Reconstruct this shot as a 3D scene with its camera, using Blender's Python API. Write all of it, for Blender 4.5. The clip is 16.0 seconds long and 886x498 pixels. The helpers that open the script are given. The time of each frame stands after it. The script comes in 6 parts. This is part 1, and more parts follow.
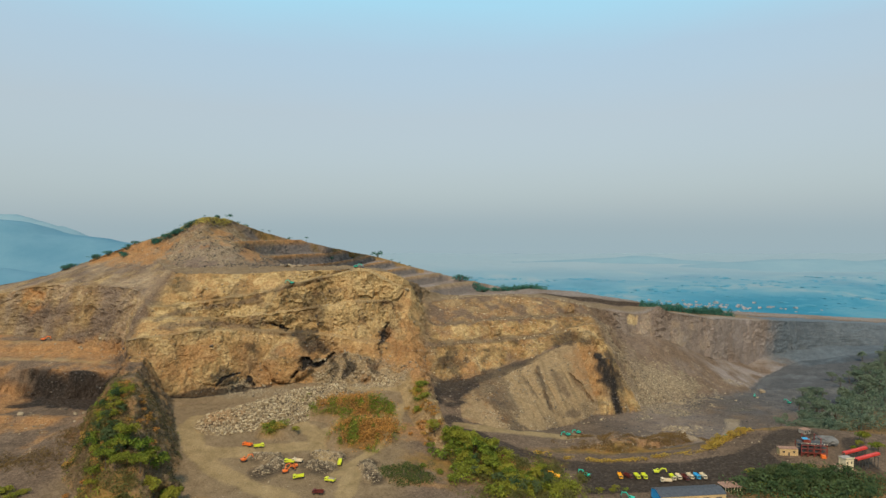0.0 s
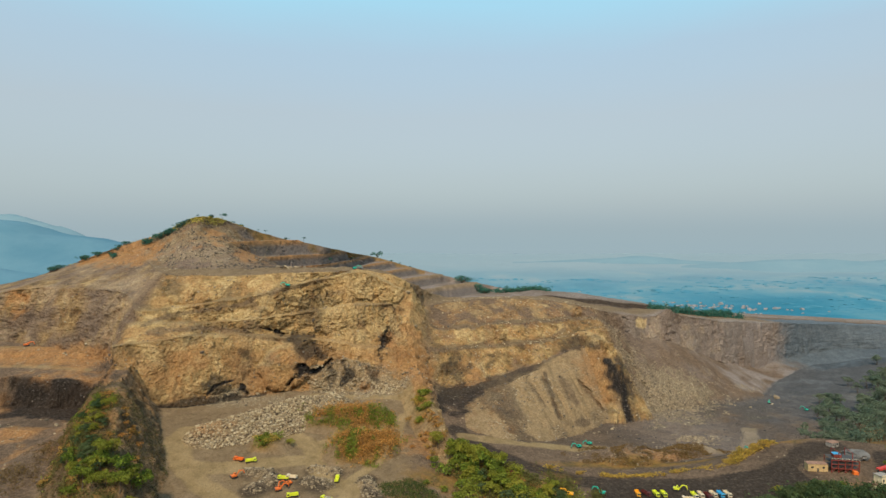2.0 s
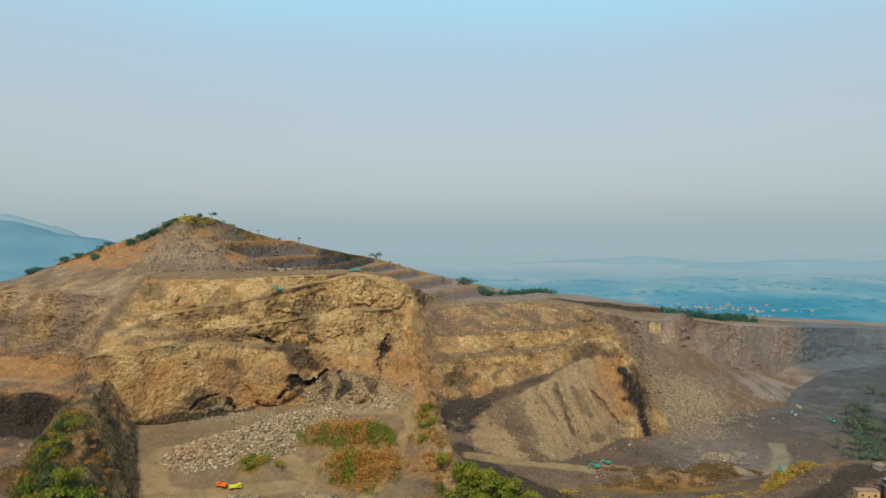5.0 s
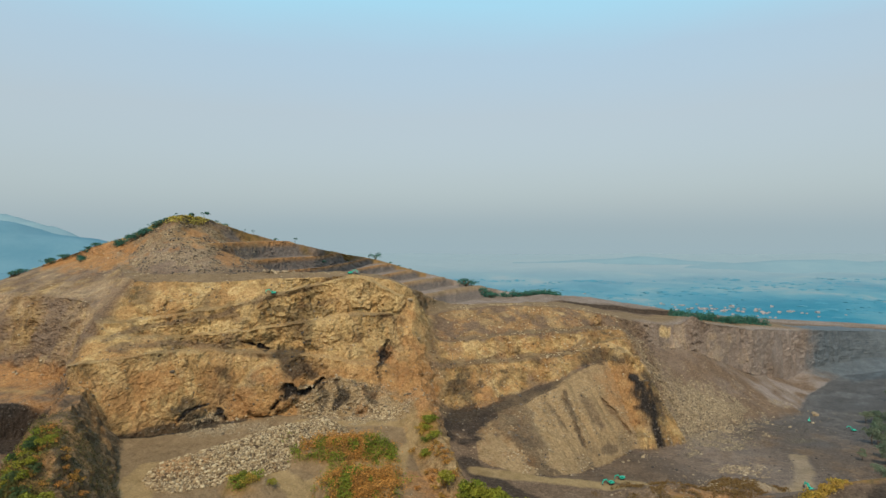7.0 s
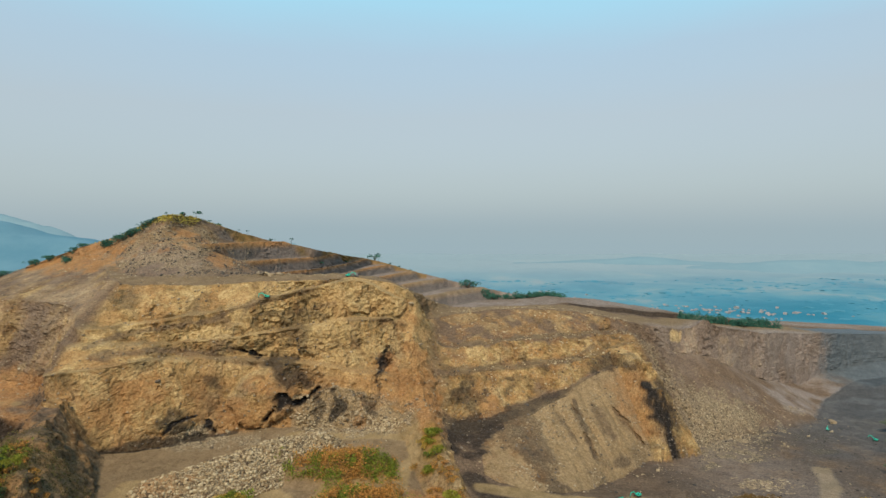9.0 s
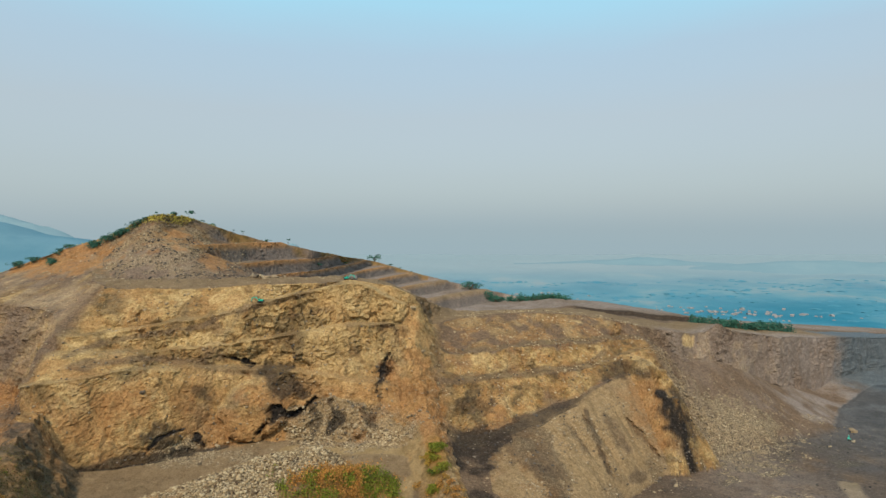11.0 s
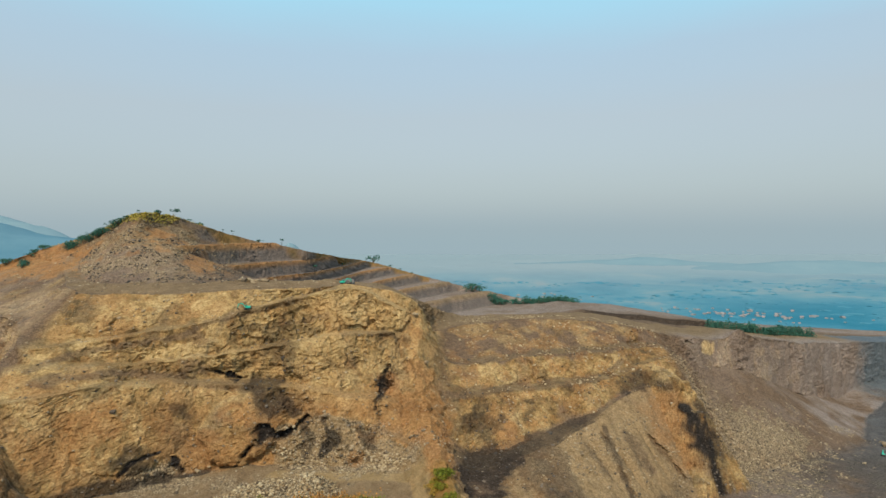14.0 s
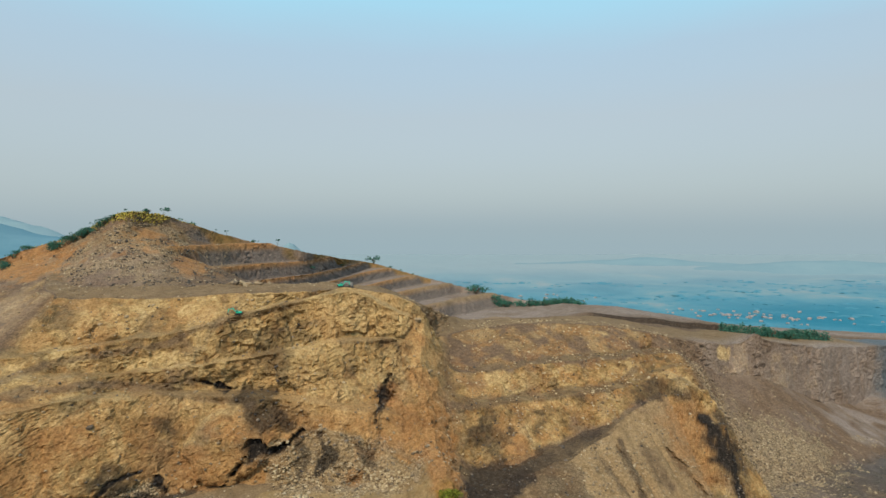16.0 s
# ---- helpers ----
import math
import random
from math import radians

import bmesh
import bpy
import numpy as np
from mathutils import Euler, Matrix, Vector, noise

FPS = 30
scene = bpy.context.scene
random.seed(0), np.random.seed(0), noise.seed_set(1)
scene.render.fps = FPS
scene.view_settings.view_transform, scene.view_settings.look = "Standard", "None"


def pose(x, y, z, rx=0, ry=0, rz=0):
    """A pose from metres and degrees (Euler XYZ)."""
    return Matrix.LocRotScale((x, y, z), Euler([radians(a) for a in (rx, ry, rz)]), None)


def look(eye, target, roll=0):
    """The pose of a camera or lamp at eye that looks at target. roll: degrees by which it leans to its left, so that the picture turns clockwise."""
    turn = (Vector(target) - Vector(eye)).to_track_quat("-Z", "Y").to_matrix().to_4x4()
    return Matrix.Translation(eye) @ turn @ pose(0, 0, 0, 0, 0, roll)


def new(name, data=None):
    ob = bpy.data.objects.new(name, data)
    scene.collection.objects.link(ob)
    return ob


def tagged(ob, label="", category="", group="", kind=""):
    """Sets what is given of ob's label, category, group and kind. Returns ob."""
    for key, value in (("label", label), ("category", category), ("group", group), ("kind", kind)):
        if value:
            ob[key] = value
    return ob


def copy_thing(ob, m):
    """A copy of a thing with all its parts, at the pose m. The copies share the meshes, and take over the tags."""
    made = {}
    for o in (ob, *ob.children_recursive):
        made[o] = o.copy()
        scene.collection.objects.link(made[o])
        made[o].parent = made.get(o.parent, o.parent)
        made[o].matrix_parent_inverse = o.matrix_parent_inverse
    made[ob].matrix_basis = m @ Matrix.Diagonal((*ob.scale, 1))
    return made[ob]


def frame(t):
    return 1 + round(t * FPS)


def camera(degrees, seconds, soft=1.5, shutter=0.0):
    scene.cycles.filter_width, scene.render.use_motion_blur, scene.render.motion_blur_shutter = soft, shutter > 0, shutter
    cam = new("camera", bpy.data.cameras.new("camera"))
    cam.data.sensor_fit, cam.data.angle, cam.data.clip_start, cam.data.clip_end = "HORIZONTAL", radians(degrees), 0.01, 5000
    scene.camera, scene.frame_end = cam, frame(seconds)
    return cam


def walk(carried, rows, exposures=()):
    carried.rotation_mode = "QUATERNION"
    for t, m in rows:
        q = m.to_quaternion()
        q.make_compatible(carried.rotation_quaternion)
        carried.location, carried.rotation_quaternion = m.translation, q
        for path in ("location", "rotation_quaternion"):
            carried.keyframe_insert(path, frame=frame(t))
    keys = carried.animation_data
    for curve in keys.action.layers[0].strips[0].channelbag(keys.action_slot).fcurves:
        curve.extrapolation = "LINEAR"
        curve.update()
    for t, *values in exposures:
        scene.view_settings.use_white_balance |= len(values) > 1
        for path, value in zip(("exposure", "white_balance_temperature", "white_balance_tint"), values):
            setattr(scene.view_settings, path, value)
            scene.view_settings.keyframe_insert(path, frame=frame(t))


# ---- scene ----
# ---- camera ----
cam = camera(76.1, 16.0, soft=1.5)
ROWS = []
for line in """0.0 1.4 -11.2 140.0 -1.9 0
1.0 0 0 140.0 -1.9 0
3.5 -3.2 28.2 139.9 -1.9 -0.1
6.5 -7.3 62.1 140.0 -1.9 -0.2
9.0 -10.5 90.1 140.1 -1.9 -0.3
11.5 -13.8 118.0 140.0 -1.85 -0.3
14.0 -16.8 146.2 140.1 -1.9 -0.4
16.0 -19.4 168.8 140.0 -1.9 -0.4""".splitlines():
    t, x, y, z, pitch, yaw = map(float, line.split())
    ROWS.append((t, pose(x, y, z, 90 + pitch, 0, yaw)))
walk(cam, ROWS)

# ---- world and sun ----
SUN = Vector((-0.12, -0.61, 0.78)).normalized()
world = bpy.data.worlds.new("hazy_sky")
scene.world = world
world.use_nodes = True
wn, wl = world.node_tree.nodes, world.node_tree.links
wn.clear()
w_out = wn.new("ShaderNodeOutputWorld")
w_sky = wn.new("ShaderNodeTexSky")
w_sky.sky_type = 'NISHITA'
w_sky.sun_disc = False
w_sky.sun_elevation = math.asin(SUN.z)
w_sky.sun_rotation = math.atan2(SUN.x, SUN.y)
w_sky.air_density, w_sky.dust_density, w_sky.ozone_density = 1.2, 4.0, 2.0
w_bg = wn.new("ShaderNodeBackground")
w_bg.inputs[1].default_value = 0.05
w_tc = wn.new("ShaderNodeTexCoord")
w_sep = wn.new("ShaderNodeSeparateXYZ")
w_ramp = wn.new("ShaderNodeValToRGB")
w_noise = wn.new("ShaderNodeTexNoise")
w_noise.inputs["Scale"].default_value = 2.2
w_noise.inputs["Detail"].default_value = 4
w_map = wn.new("ShaderNodeMapping")
w_map.inputs["Scale"].default_value = (1, 1, 5)
w_add = wn.new("ShaderNodeMath")
w_add.operation = 'MULTIPLY_ADD'
w_add.inputs[1].default_value = 0.05
wl.new(w_tc.outputs["Generated"], w_sep.inputs[0])
wl.new(w_tc.outputs["Generated"], w_map.inputs[0])
wl.new(w_map.outputs[0], w_noise.inputs["Vector"])
wl.new(w_noise.outputs["Fac"], w_add.inputs[0])
wl.new(w_sep.outputs["Z"], w_add.inputs[2])
wl.new(w_add.outputs[0], w_ramp.inputs[0])
HAZE = [(0.0, (0.375, 0.50, 0.555)), (0.05, (0.40, 0.50, 0.545)), (0.12, (0.405, 0.48, 0.515)), (0.22, (0.428, 0.497, 0.523)), (0.31, (0.41, 0.55, 0.63)), (0.39, (0.37, 0.68, 0.81)), (1.0, (0.22, 0.48, 0.70))]
while len(w_ramp.color_ramp.elements) < len(HAZE):
    w_ramp.color_ramp.elements.new(0.5)
for e, (p, c) in zip(w_ramp.color_ramp.elements, HAZE):
    e.position, e.color = p, (*c, 1)
w_bg2 = wn.new("ShaderNodeBackground")
w_bg2.inputs[1].default_value = 0.85
w_sum = wn.new("ShaderNodeAddShader")
wl.new(w_sky.outputs[0], w_bg.inputs[0])
wl.new(w_ramp.outputs[0], w_bg2.inputs[0])
wl.new(w_bg.outputs[0], w_sum.inputs[0])
wl.new(w_bg2.outputs[0], w_sum.inputs[1])
wl.new(w_sum.outputs[0], w_out.inputs[0])
sun_data = bpy.data.lights.new("sun", 'SUN')
sun_data.energy, sun_data.angle, sun_data.color = 3.45, radians(8), (1.0, 0.81, 0.57)
sun = new("sun", sun_data)
sun.matrix_world = look(SUN * 900, (0, 0, 0))


# ---- numeric noise ----
def hash3(i, j, k, seed):
    h = (i * 374761393 + j * 668265263 + k * 2147483647 + seed * 1442695041) & 0xFFFFFFFF
    h = ((h ^ (h >> 13)) * 1274126177) & 0xFFFFFFFF
    h = ((h ^ (h >> 16)) * 2246822519) & 0xFFFFFFFF
    return (h ^ (h >> 15)) / 4294967295.0


def vnoise(p, seed=0):
    """Smooth value noise, about -1 to 1, at the points p (n, 3)."""
    f = np.floor(p).astype(np.int64)
    d = p - f
    d = d * d * d * (d * (d * 6 - 15) + 10)
    out = 0
    for a in (0, 1):
        for b in (0, 1):
            for c in (0, 1):
                w = (d[:, 0] if a else 1 - d[:, 0]) * (d[:, 1] if b else 1 - d[:, 1]) * (d[:, 2] if c else 1 - d[:, 2])
                out = out + w * hash3(f[:, 0] + a, f[:, 1] + b, f[:, 2] + c, seed)
    return out * 2 - 1


def fbm(p, size, octaves=4, seed=0, gain=0.5):
    out, amp, tot = 0, 1.0, 0.0
    for o in range(octaves):
        out = out + amp * vnoise(p / size * 2 ** o + 17.3 * o, seed + o)
        tot += amp
        amp *= gain
    return out / tot


def facets(p, size, seed=0, tilt=1.0):
    """Broken blocks: every cell has a height and a tilted plane of its own, with a crack round it. Returns relief and crack."""
    q = p / size
    f = np.floor(q).astype(np.int64)
    d1 = np.full(len(q), 9.0)
    d2 = np.full(len(q), 9.0)
    rel = np.zeros(len(q))
    for a in (-1, 0, 1):
        for b in (-1, 0, 1):
            for c in (-1, 0, 1):
                i, j, k = f[:, 0] + a, f[:, 1] + b, f[:, 2] + c
                h0, h1, h2 = hash3(i, j, k, seed), hash3(i, j, k, seed + 1), hash3(i, j, k, seed + 2)
                ox, oy, oz = q[:, 0] - i - h0, q[:, 1] - j - h1, q[:, 2] - k - h2
                d = np.sqrt(ox * ox + oy * oy + oz * oz)
                near = d < d1
                d2 = np.where(near, d1, np.minimum(d2, d))
                h3, h4 = hash3(i, j, k, seed + 3), hash3(i, j, k, seed + 4)
                plane = (h3 - 0.5) + tilt * ((h4 - 0.5) * 2 * ox + (h0 - 0.5) * 2 * oz + (h1 - 0.5) * oy)
                rel = np.where(near, plane, rel)
                d1 = np.where(near, d, d1)
    return rel, smooth(0.14, 0.0, d2 - d1)


def smooth(a, b, x):
    s = np.clip((x - a) / (b - a), 0, 1)
    return s * s * (3 - 2 * s)
# ---- materials ----
def material(name, rough=0.9):
    m = bpy.data.materials.new(name)
    m.use_nodes = True
    n, l = m.node_tree.nodes, m.node_tree.links
    b = n["Principled BSDF"]
    b.inputs["Roughness"].default_value = rough
    b.inputs["Specular IOR Level"].default_value = 0.2
    return m, n, l, b


def ramp_node(n, stops):
    r = n.new("ShaderNodeValToRGB")
    while len(r.color_ramp.elements) < len(stops):
        r.color_ramp.elements.new(0.5)
    for e, (p, c) in zip(r.color_ramp.elements, stops):
        e.position, e.color = p, (*c, 1)
    return r


def noise_node(n, l, vec, scale, detail=5, rough=0.6, distort=0.0):
    t = n.new("ShaderNodeTexNoise")
    t.inputs["Scale"].default_value = scale
    t.inputs["Detail"].default_value = detail
    t.inputs["Roughness"].default_value = rough
    t.inputs["Distortion"].default_value = distort
    l.new(vec, t.inputs["Vector"])
    return t.outputs["Fac"]


def mix_node(n, l, fac, a, b, kind='MIX'):
    x = n.new("ShaderNodeMix")
    x.data_type, x.blend_type = 'RGBA', kind
    for s, v in ((x.inputs[0], fac), (x.inputs[6], a), (x.inputs[7], b)):
        if isinstance(v, (int, float)):
            s.default_value = v
        elif isinstance(v, tuple):
            s.default_value = (*v, 1)
        else:
            l.new(v, s)
    return x.outputs[2]


def plain_material(name, color, rough=0.7, metal=0.0, vary=0.25, scale=1.5, bump=0.0, spec=0.3):
    """A paint or soil of one colour with stains at two scales."""
    m, n, l, b = material(name, rough)
    co = n.new("ShaderNodeTexCoord").outputs["Object"]
    f1 = noise_node(n, l, co, scale, 6)
    f2 = noise_node(n, l, co, scale * 7, 3)
    lo = tuple(c * (1 - vary) for c in color)
    hi = tuple(min(1, c * (1 + vary)) for c in color)
    c1 = ramp_node(n, [(0.3, lo), (0.7, hi)])
    l.new(f1, c1.inputs[0])
    c2 = ramp_node(n, [(0.3, (1 - vary * 0.6,) * 3), (0.7, (1, 1, 1))])
    l.new(f2, c2.inputs[0])
    l.new(mix_node(n, l, 1.0, c1.outputs[0], c2.outputs[0], 'MULTIPLY'), b.inputs["Base Color"])
    b.inputs["Metallic"].default_value = metal
    b.inputs["Specular IOR Level"].default_value = spec
    if bump:
        bp = n.new("ShaderNodeBump")
        bp.inputs["Strength"].default_value = bump
        l.new(f2, bp.inputs["Height"])
        l.new(bp.outputs[0], b.inputs["Normal"])
    return m


def ground_material():
    """Rock, scree, soil, dark rubble, grass, tracks, painted shade and haze, mixed by the zones stored on the mesh."""
    m, n, l, b = material("quarry_ground", 0.95)
    b.inputs["Specular IOR Level"].default_value = 0.08
    co = n.new("ShaderNodeTexCoord").outputs["Object"]
    big = noise_node(n, l, co, 0.025, 6, 0.62, 0.6)
    mid = noise_node(n, l, co, 0.11, 7, 0.68, 0.4)
    fine = noise_node(n, l, co, 0.55, 6, 0.7)
    grit = noise_node(n, l, co, 1.1, 4, 0.75)
    stretch = n.new("ShaderNodeMapping")
    stretch.inputs["Scale"].default_value = (1.0, 1.0, 0.28)
    l.new(co, stretch.inputs[0])
    streak = noise_node(n, l, stretch.outputs[0], 0.22, 6, 0.7, 0.8)

    def layer(stops, source):
        r = ramp_node(n, stops)
        l.new(source, r.inputs[0])
        return r.outputs[0]

    za = n.new("ShaderNodeVertexColor")
    za.layer_name = "zone_a"
    zb = n.new("ShaderNodeVertexColor")
    zb.layer_name = "zone_b"
    sa = n.new("ShaderNodeSeparateColor")
    sb = n.new("ShaderNodeSeparateColor")
    l.new(za.outputs[0], sa.inputs[0])
    l.new(zb.outputs[0], sb.inputs[0])
    # tan weathered rock: broken blocks of uneven tone, rust streaks, grey weathered areas
    def blocks(scale, lo, hi):
        warp_n = n.new("ShaderNodeTexNoise")
        warp_n.inputs["Scale"].default_value = scale * 1.3
        warp_n.inputs["Detail"].default_value = 3
        l.new(co, warp_n.inputs["Vector"])
        amount = n.new("ShaderNodeVectorMath")
        amount.operation = 'MULTIPLY_ADD'
        amount.inputs[1].default_value = (2.4 / scale,) * 3
        l.new(warp_n.outputs["Color"], amount.inputs[0])
        l.new(co, amount.inputs[2])
        v = n.new("ShaderNodeTexVoronoi")
        v.inputs["Scale"].default_value = scale
        l.new(amount.outputs[0], v.inputs["Vector"])
        one = n.new("ShaderNodeSeparateColor")
        l.new(v.outputs["Color"], one.inputs[0])
        r = ramp_node(n, [(0.0, lo), (1.0, hi)])
        l.new(one.outputs[0], r.inputs[0])
        return r.outputs[0]

    blotch = noise_node(n, l, co, 0.05, 8, 0.6, 0.7)
    tan = layer([(0.32, (0.12, 0.086, 0.046)), (0.42, (0.225, 0.152, 0.07)), (0.48, (0.35, 0.232, 0.10)), (0.53, (0.42, 0.292, 0.13)), (0.60, (0.51, 0.375, 0.182)), (0.68, (0.33, 0.238, 0.118))], blotch)
    tan = mix_node(n, l, 1.0, tan, blocks(0.16, (0.74, 0.72, 0.70), (1.12, 1.12, 1.12)), 'MULTIPLY')
    tan = mix_node(n, l, 1.0, tan, blocks(0.55, (0.70, 0.68, 0.66), (1.14, 1.15, 1.16)), 'MULTIPLY')
    crag = layer([(0.30, (0.60, 0.57, 0.54)), (0.42, (0.88, 0.87, 0.86)), (0.52, (1.0, 1.0, 1.0)), (0.66, (1.12, 1.12, 1.13))], fine)
    tan = mix_node(n, l, 1.0, tan, crag, 'MULTIPLY')
    rust = layer([(0.3, (0.15, 0.075, 0.032)), (0.46, (0.29, 0.155, 0.058)), (0.58, (0.37, 0.205, 0.078)), (0.72, (0.43, 0.265, 0.105))], fine)
    pick = ramp_node(n, [(0.50, (0, 0, 0)), (0.62, (0.7, 0.7, 0.7))])
    l.new(streak, pick.inputs[0])
    tan = mix_node(n, l, pick.outputs[0], tan, rust)
    grey_pick = ramp_node(n, [(0.56, (0, 0, 0)), (0.63, (0.55, 0.55, 0.55))])
    l.new(big, grey_pick.inputs[0])
    tan = mix_node(n, l, grey_pick.outputs[0], tan, layer([(0.34, (0.11, 0.083, 0.052)), (0.5, (0.225, 0.17, 0.10)), (0.7, (0.36, 0.275, 0.165))], fine))
    # brown-grey slopes, light scree, dark rubble and painted shade, orange soil, dry grass, tracks
    brown = layer([(0.3, (0.078, 0.050, 0.034)), (0.5, (0.165, 0.108, 0.070)), (0.72, (0.265, 0.185, 0.122))], mid)
    brown = mix_node(n, l, 0.6, brown, layer([(0.32, (0.056, 0.040, 0.029)), (0.7, (0.24, 0.172, 0.114))], fine))
    scree = layer([(0.36, (0.05, 0.04, 0.03)), (0.46, (0.16, 0.122, 0.078)), (0.53, (0.27, 0.21, 0.13)), (0.62, (0.50, 0.41, 0.27))], grit)
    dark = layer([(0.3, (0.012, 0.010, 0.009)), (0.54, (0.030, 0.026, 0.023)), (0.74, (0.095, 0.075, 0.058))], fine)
    orange = layer([(0.3, (0.20, 0.095, 0.04)), (0.5, (0.34, 0.165, 0.064)), (0.7, (0.44, 0.24, 0.098))], mid)
    orange = mix_node(n, l, 0.5, orange, layer([(0.34, (0.15, 0.072, 0.032)), (0.5, (0.34, 0.18, 0.07)), (0.66, (0.48, 0.30, 0.125))], fine))
    grass = layer([(0.3, (0.075, 0.065, 0.02)), (0.45, (0.19, 0.12, 0.035)), (0.58, (0.28, 0.15, 0.045)), (0.7, (0.20, 0.16, 0.04))], mid)
    track = layer([(0.3, (0.205, 0.142, 0.068)), (0.5, (0.29, 0.205, 0.102)), (0.7, (0.37, 0.265, 0.138))], mid)
    col = mix_node(n, l, sa.outputs[0], brown, tan)
    col = mix_node(n, l, sb.outputs[2], col, track)
    mauve = layer([(0.3, (0.18, 0.15, 0.135)), (0.5, (0.28, 0.237, 0.212)), (0.72, (0.385, 0.335, 0.298))], mid)
    mauve = mix_node(n, l, 0.5, mauve, layer([(0.34, (0.15, 0.125, 0.112)), (0.52, (0.28, 0.237, 0.21)), (0.68, (0.42, 0.365, 0.32))], fine))
    zc = n.new("ShaderNodeVertexColor")
    zc.layer_name = "zone_c"
    sc = n.new("ShaderNodeSeparateColor")
    l.new(zc.outputs[0], sc.inputs[0])
    col = mix_node(n, l, sc.outputs[2], col, mauve)
    col = mix_node(n, l, sa.outputs[1], col, scree)
    col = mix_node(n, l, sb.outputs[0], col, orange)
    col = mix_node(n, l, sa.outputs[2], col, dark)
    col = mix_node(n, l, sb.outputs[1], col, grass)
    # blue-grey far end, its shade and smoke haze painted in; cream rock, grey-tan spoil
    zd = n.new("ShaderNodeVertexColor")
    zd.layer_name = "zone_d"
    sd = n.new("ShaderNodeSeparateColor")
    l.new(zd.outputs[0], sd.inputs[0])
    spoil = layer([(0.3, (0.19, 0.124, 0.06)), (0.5, (0.29, 0.195, 0.098)), (0.7, (0.375, 0.265, 0.142))], mid)
    spoil = mix_node(n, l, 0.45, spoil, layer([(0.34, (0.12, 0.083, 0.044)), (0.5, (0.27, 0.193, 0.106)), (0.66, (0.43, 0.325, 0.192))], fine))
    col = mix_node(n, l, sd.outputs[2], col, spoil)
    cream = layer([(0.32, (0.31, 0.205, 0.088)), (0.46, (0.50, 0.355, 0.158)), (0.62, (0.64, 0.485, 0.245))], fine)
    col = mix_node(n, l, sd.outputs[1], col, cream)
    haze_blue = layer([(0.3, (0.06, 0.085, 0.105)), (0.5, (0.105, 0.135, 0.16)), (0.72, (0.165, 0.195, 0.22))], mid)
    haze_blue = mix_node(n, l, 0.4, haze_blue, layer([(0.34, (0.07, 0.088, 0.10)), (0.66, (0.19, 0.205, 0.21))], fine))
    col = mix_node(n, l, sd.outputs[0], col, mix_node(n, l, sa.outputs[2], haze_blue, dark))
    g = layer([(0.34, (0.76, 0.76, 0.76)), (0.5, (0.95, 0.95, 0.95)), (0.66, (1.06, 1.06, 1.06))], grit)
    col = mix_node(n, l, 1.0, col, g, 'MULTIPLY')
    # the far plain, blue-green fields with distance haze painted in, paler farther off
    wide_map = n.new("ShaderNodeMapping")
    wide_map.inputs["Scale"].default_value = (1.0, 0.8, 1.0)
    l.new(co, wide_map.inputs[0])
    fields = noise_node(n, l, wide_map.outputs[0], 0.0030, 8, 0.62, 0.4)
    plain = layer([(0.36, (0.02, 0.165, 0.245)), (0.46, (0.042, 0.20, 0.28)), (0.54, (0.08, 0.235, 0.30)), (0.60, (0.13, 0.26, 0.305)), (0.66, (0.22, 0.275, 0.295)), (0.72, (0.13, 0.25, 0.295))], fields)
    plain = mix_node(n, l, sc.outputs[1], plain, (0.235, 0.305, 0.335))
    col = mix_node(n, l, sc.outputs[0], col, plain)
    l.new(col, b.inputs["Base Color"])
    bp = n.new("ShaderNodeBump")
    bp.inputs["Strength"].default_value = 1.0
    bp.inputs["Distance"].default_value = 1.2
    hmix = n.new("ShaderNodeMath")
    hmix.operation = 'ADD'
    l.new(fine, hmix.inputs[0])
    l.new(mid, hmix.inputs[1])
    l.new(hmix.outputs[0], bp.inputs["Height"])
    l.new(bp.outputs[0], b.inputs["Normal"])
    return m


MAT_GROUND = ground_material()

# ---- the quarry: one ground sheet swept along the contour lines of the plan ----
COLS = np.concatenate([np.arange(-1000, -420, 8.0), np.arange(-420, -270, 2.0), np.arange(-270, 300, 1.0), np.arange(300, 520, 2.0), np.arange(520, 1200, 8.0)])


def contour(xs, ys, zs, soft=5.0, rough=1.0):
    """A contour line of the plan: depth and height along x, rounded at the bends."""
    fx = np.arange(-1100, 1300, 2.0)
    k = np.exp(-0.5 * (np.arange(-10, 11) * 2.0 / soft) ** 2)
    k /= k.sum()
    out = []
    for v in (ys, zs):
        f = np.interp(fx, xs, v)
        f = np.convolve(np.pad(f, 10, mode='edge'), k, mode='valid')
        out.append(np.interp(COLS, fx, f))
    if rough:
        seed = len(xs) * 7 + int(abs(ys[2]) + abs(zs[2]))
        q = np.stack([COLS, 0 * COLS, 0 * COLS], 1)
        out[0] = out[0] + rough * (2.6 * fbm(q, 17.0, 3, seed) + 1.2 * fbm(q, 5.0, 2, seed + 5))
        out[1] = out[1] + rough * (1.5 * fbm(q, 23.0, 3, seed + 9) + 0.6 * fbm(q, 6.0, 2, seed + 14))
    return out


def shifted(line, dy, dz):
    """The back of a bench: as wide as given, here and there buried."""
    q = np.stack([COLS, 0 * COLS + dz * 91, 0 * COLS], 1)
    cut = smooth(-246, -232, COLS) * (1 - smooth(160, 178, COLS))
    return [line[0] + dy * np.clip(0.85 + 0.9 * fbm(q, 30.0, 3, 3), 0.15, 1.4) * (0.1 + 0.9 * cut), line[1] + dz * (1 + fbm(q, 9.0, 2, 8))]


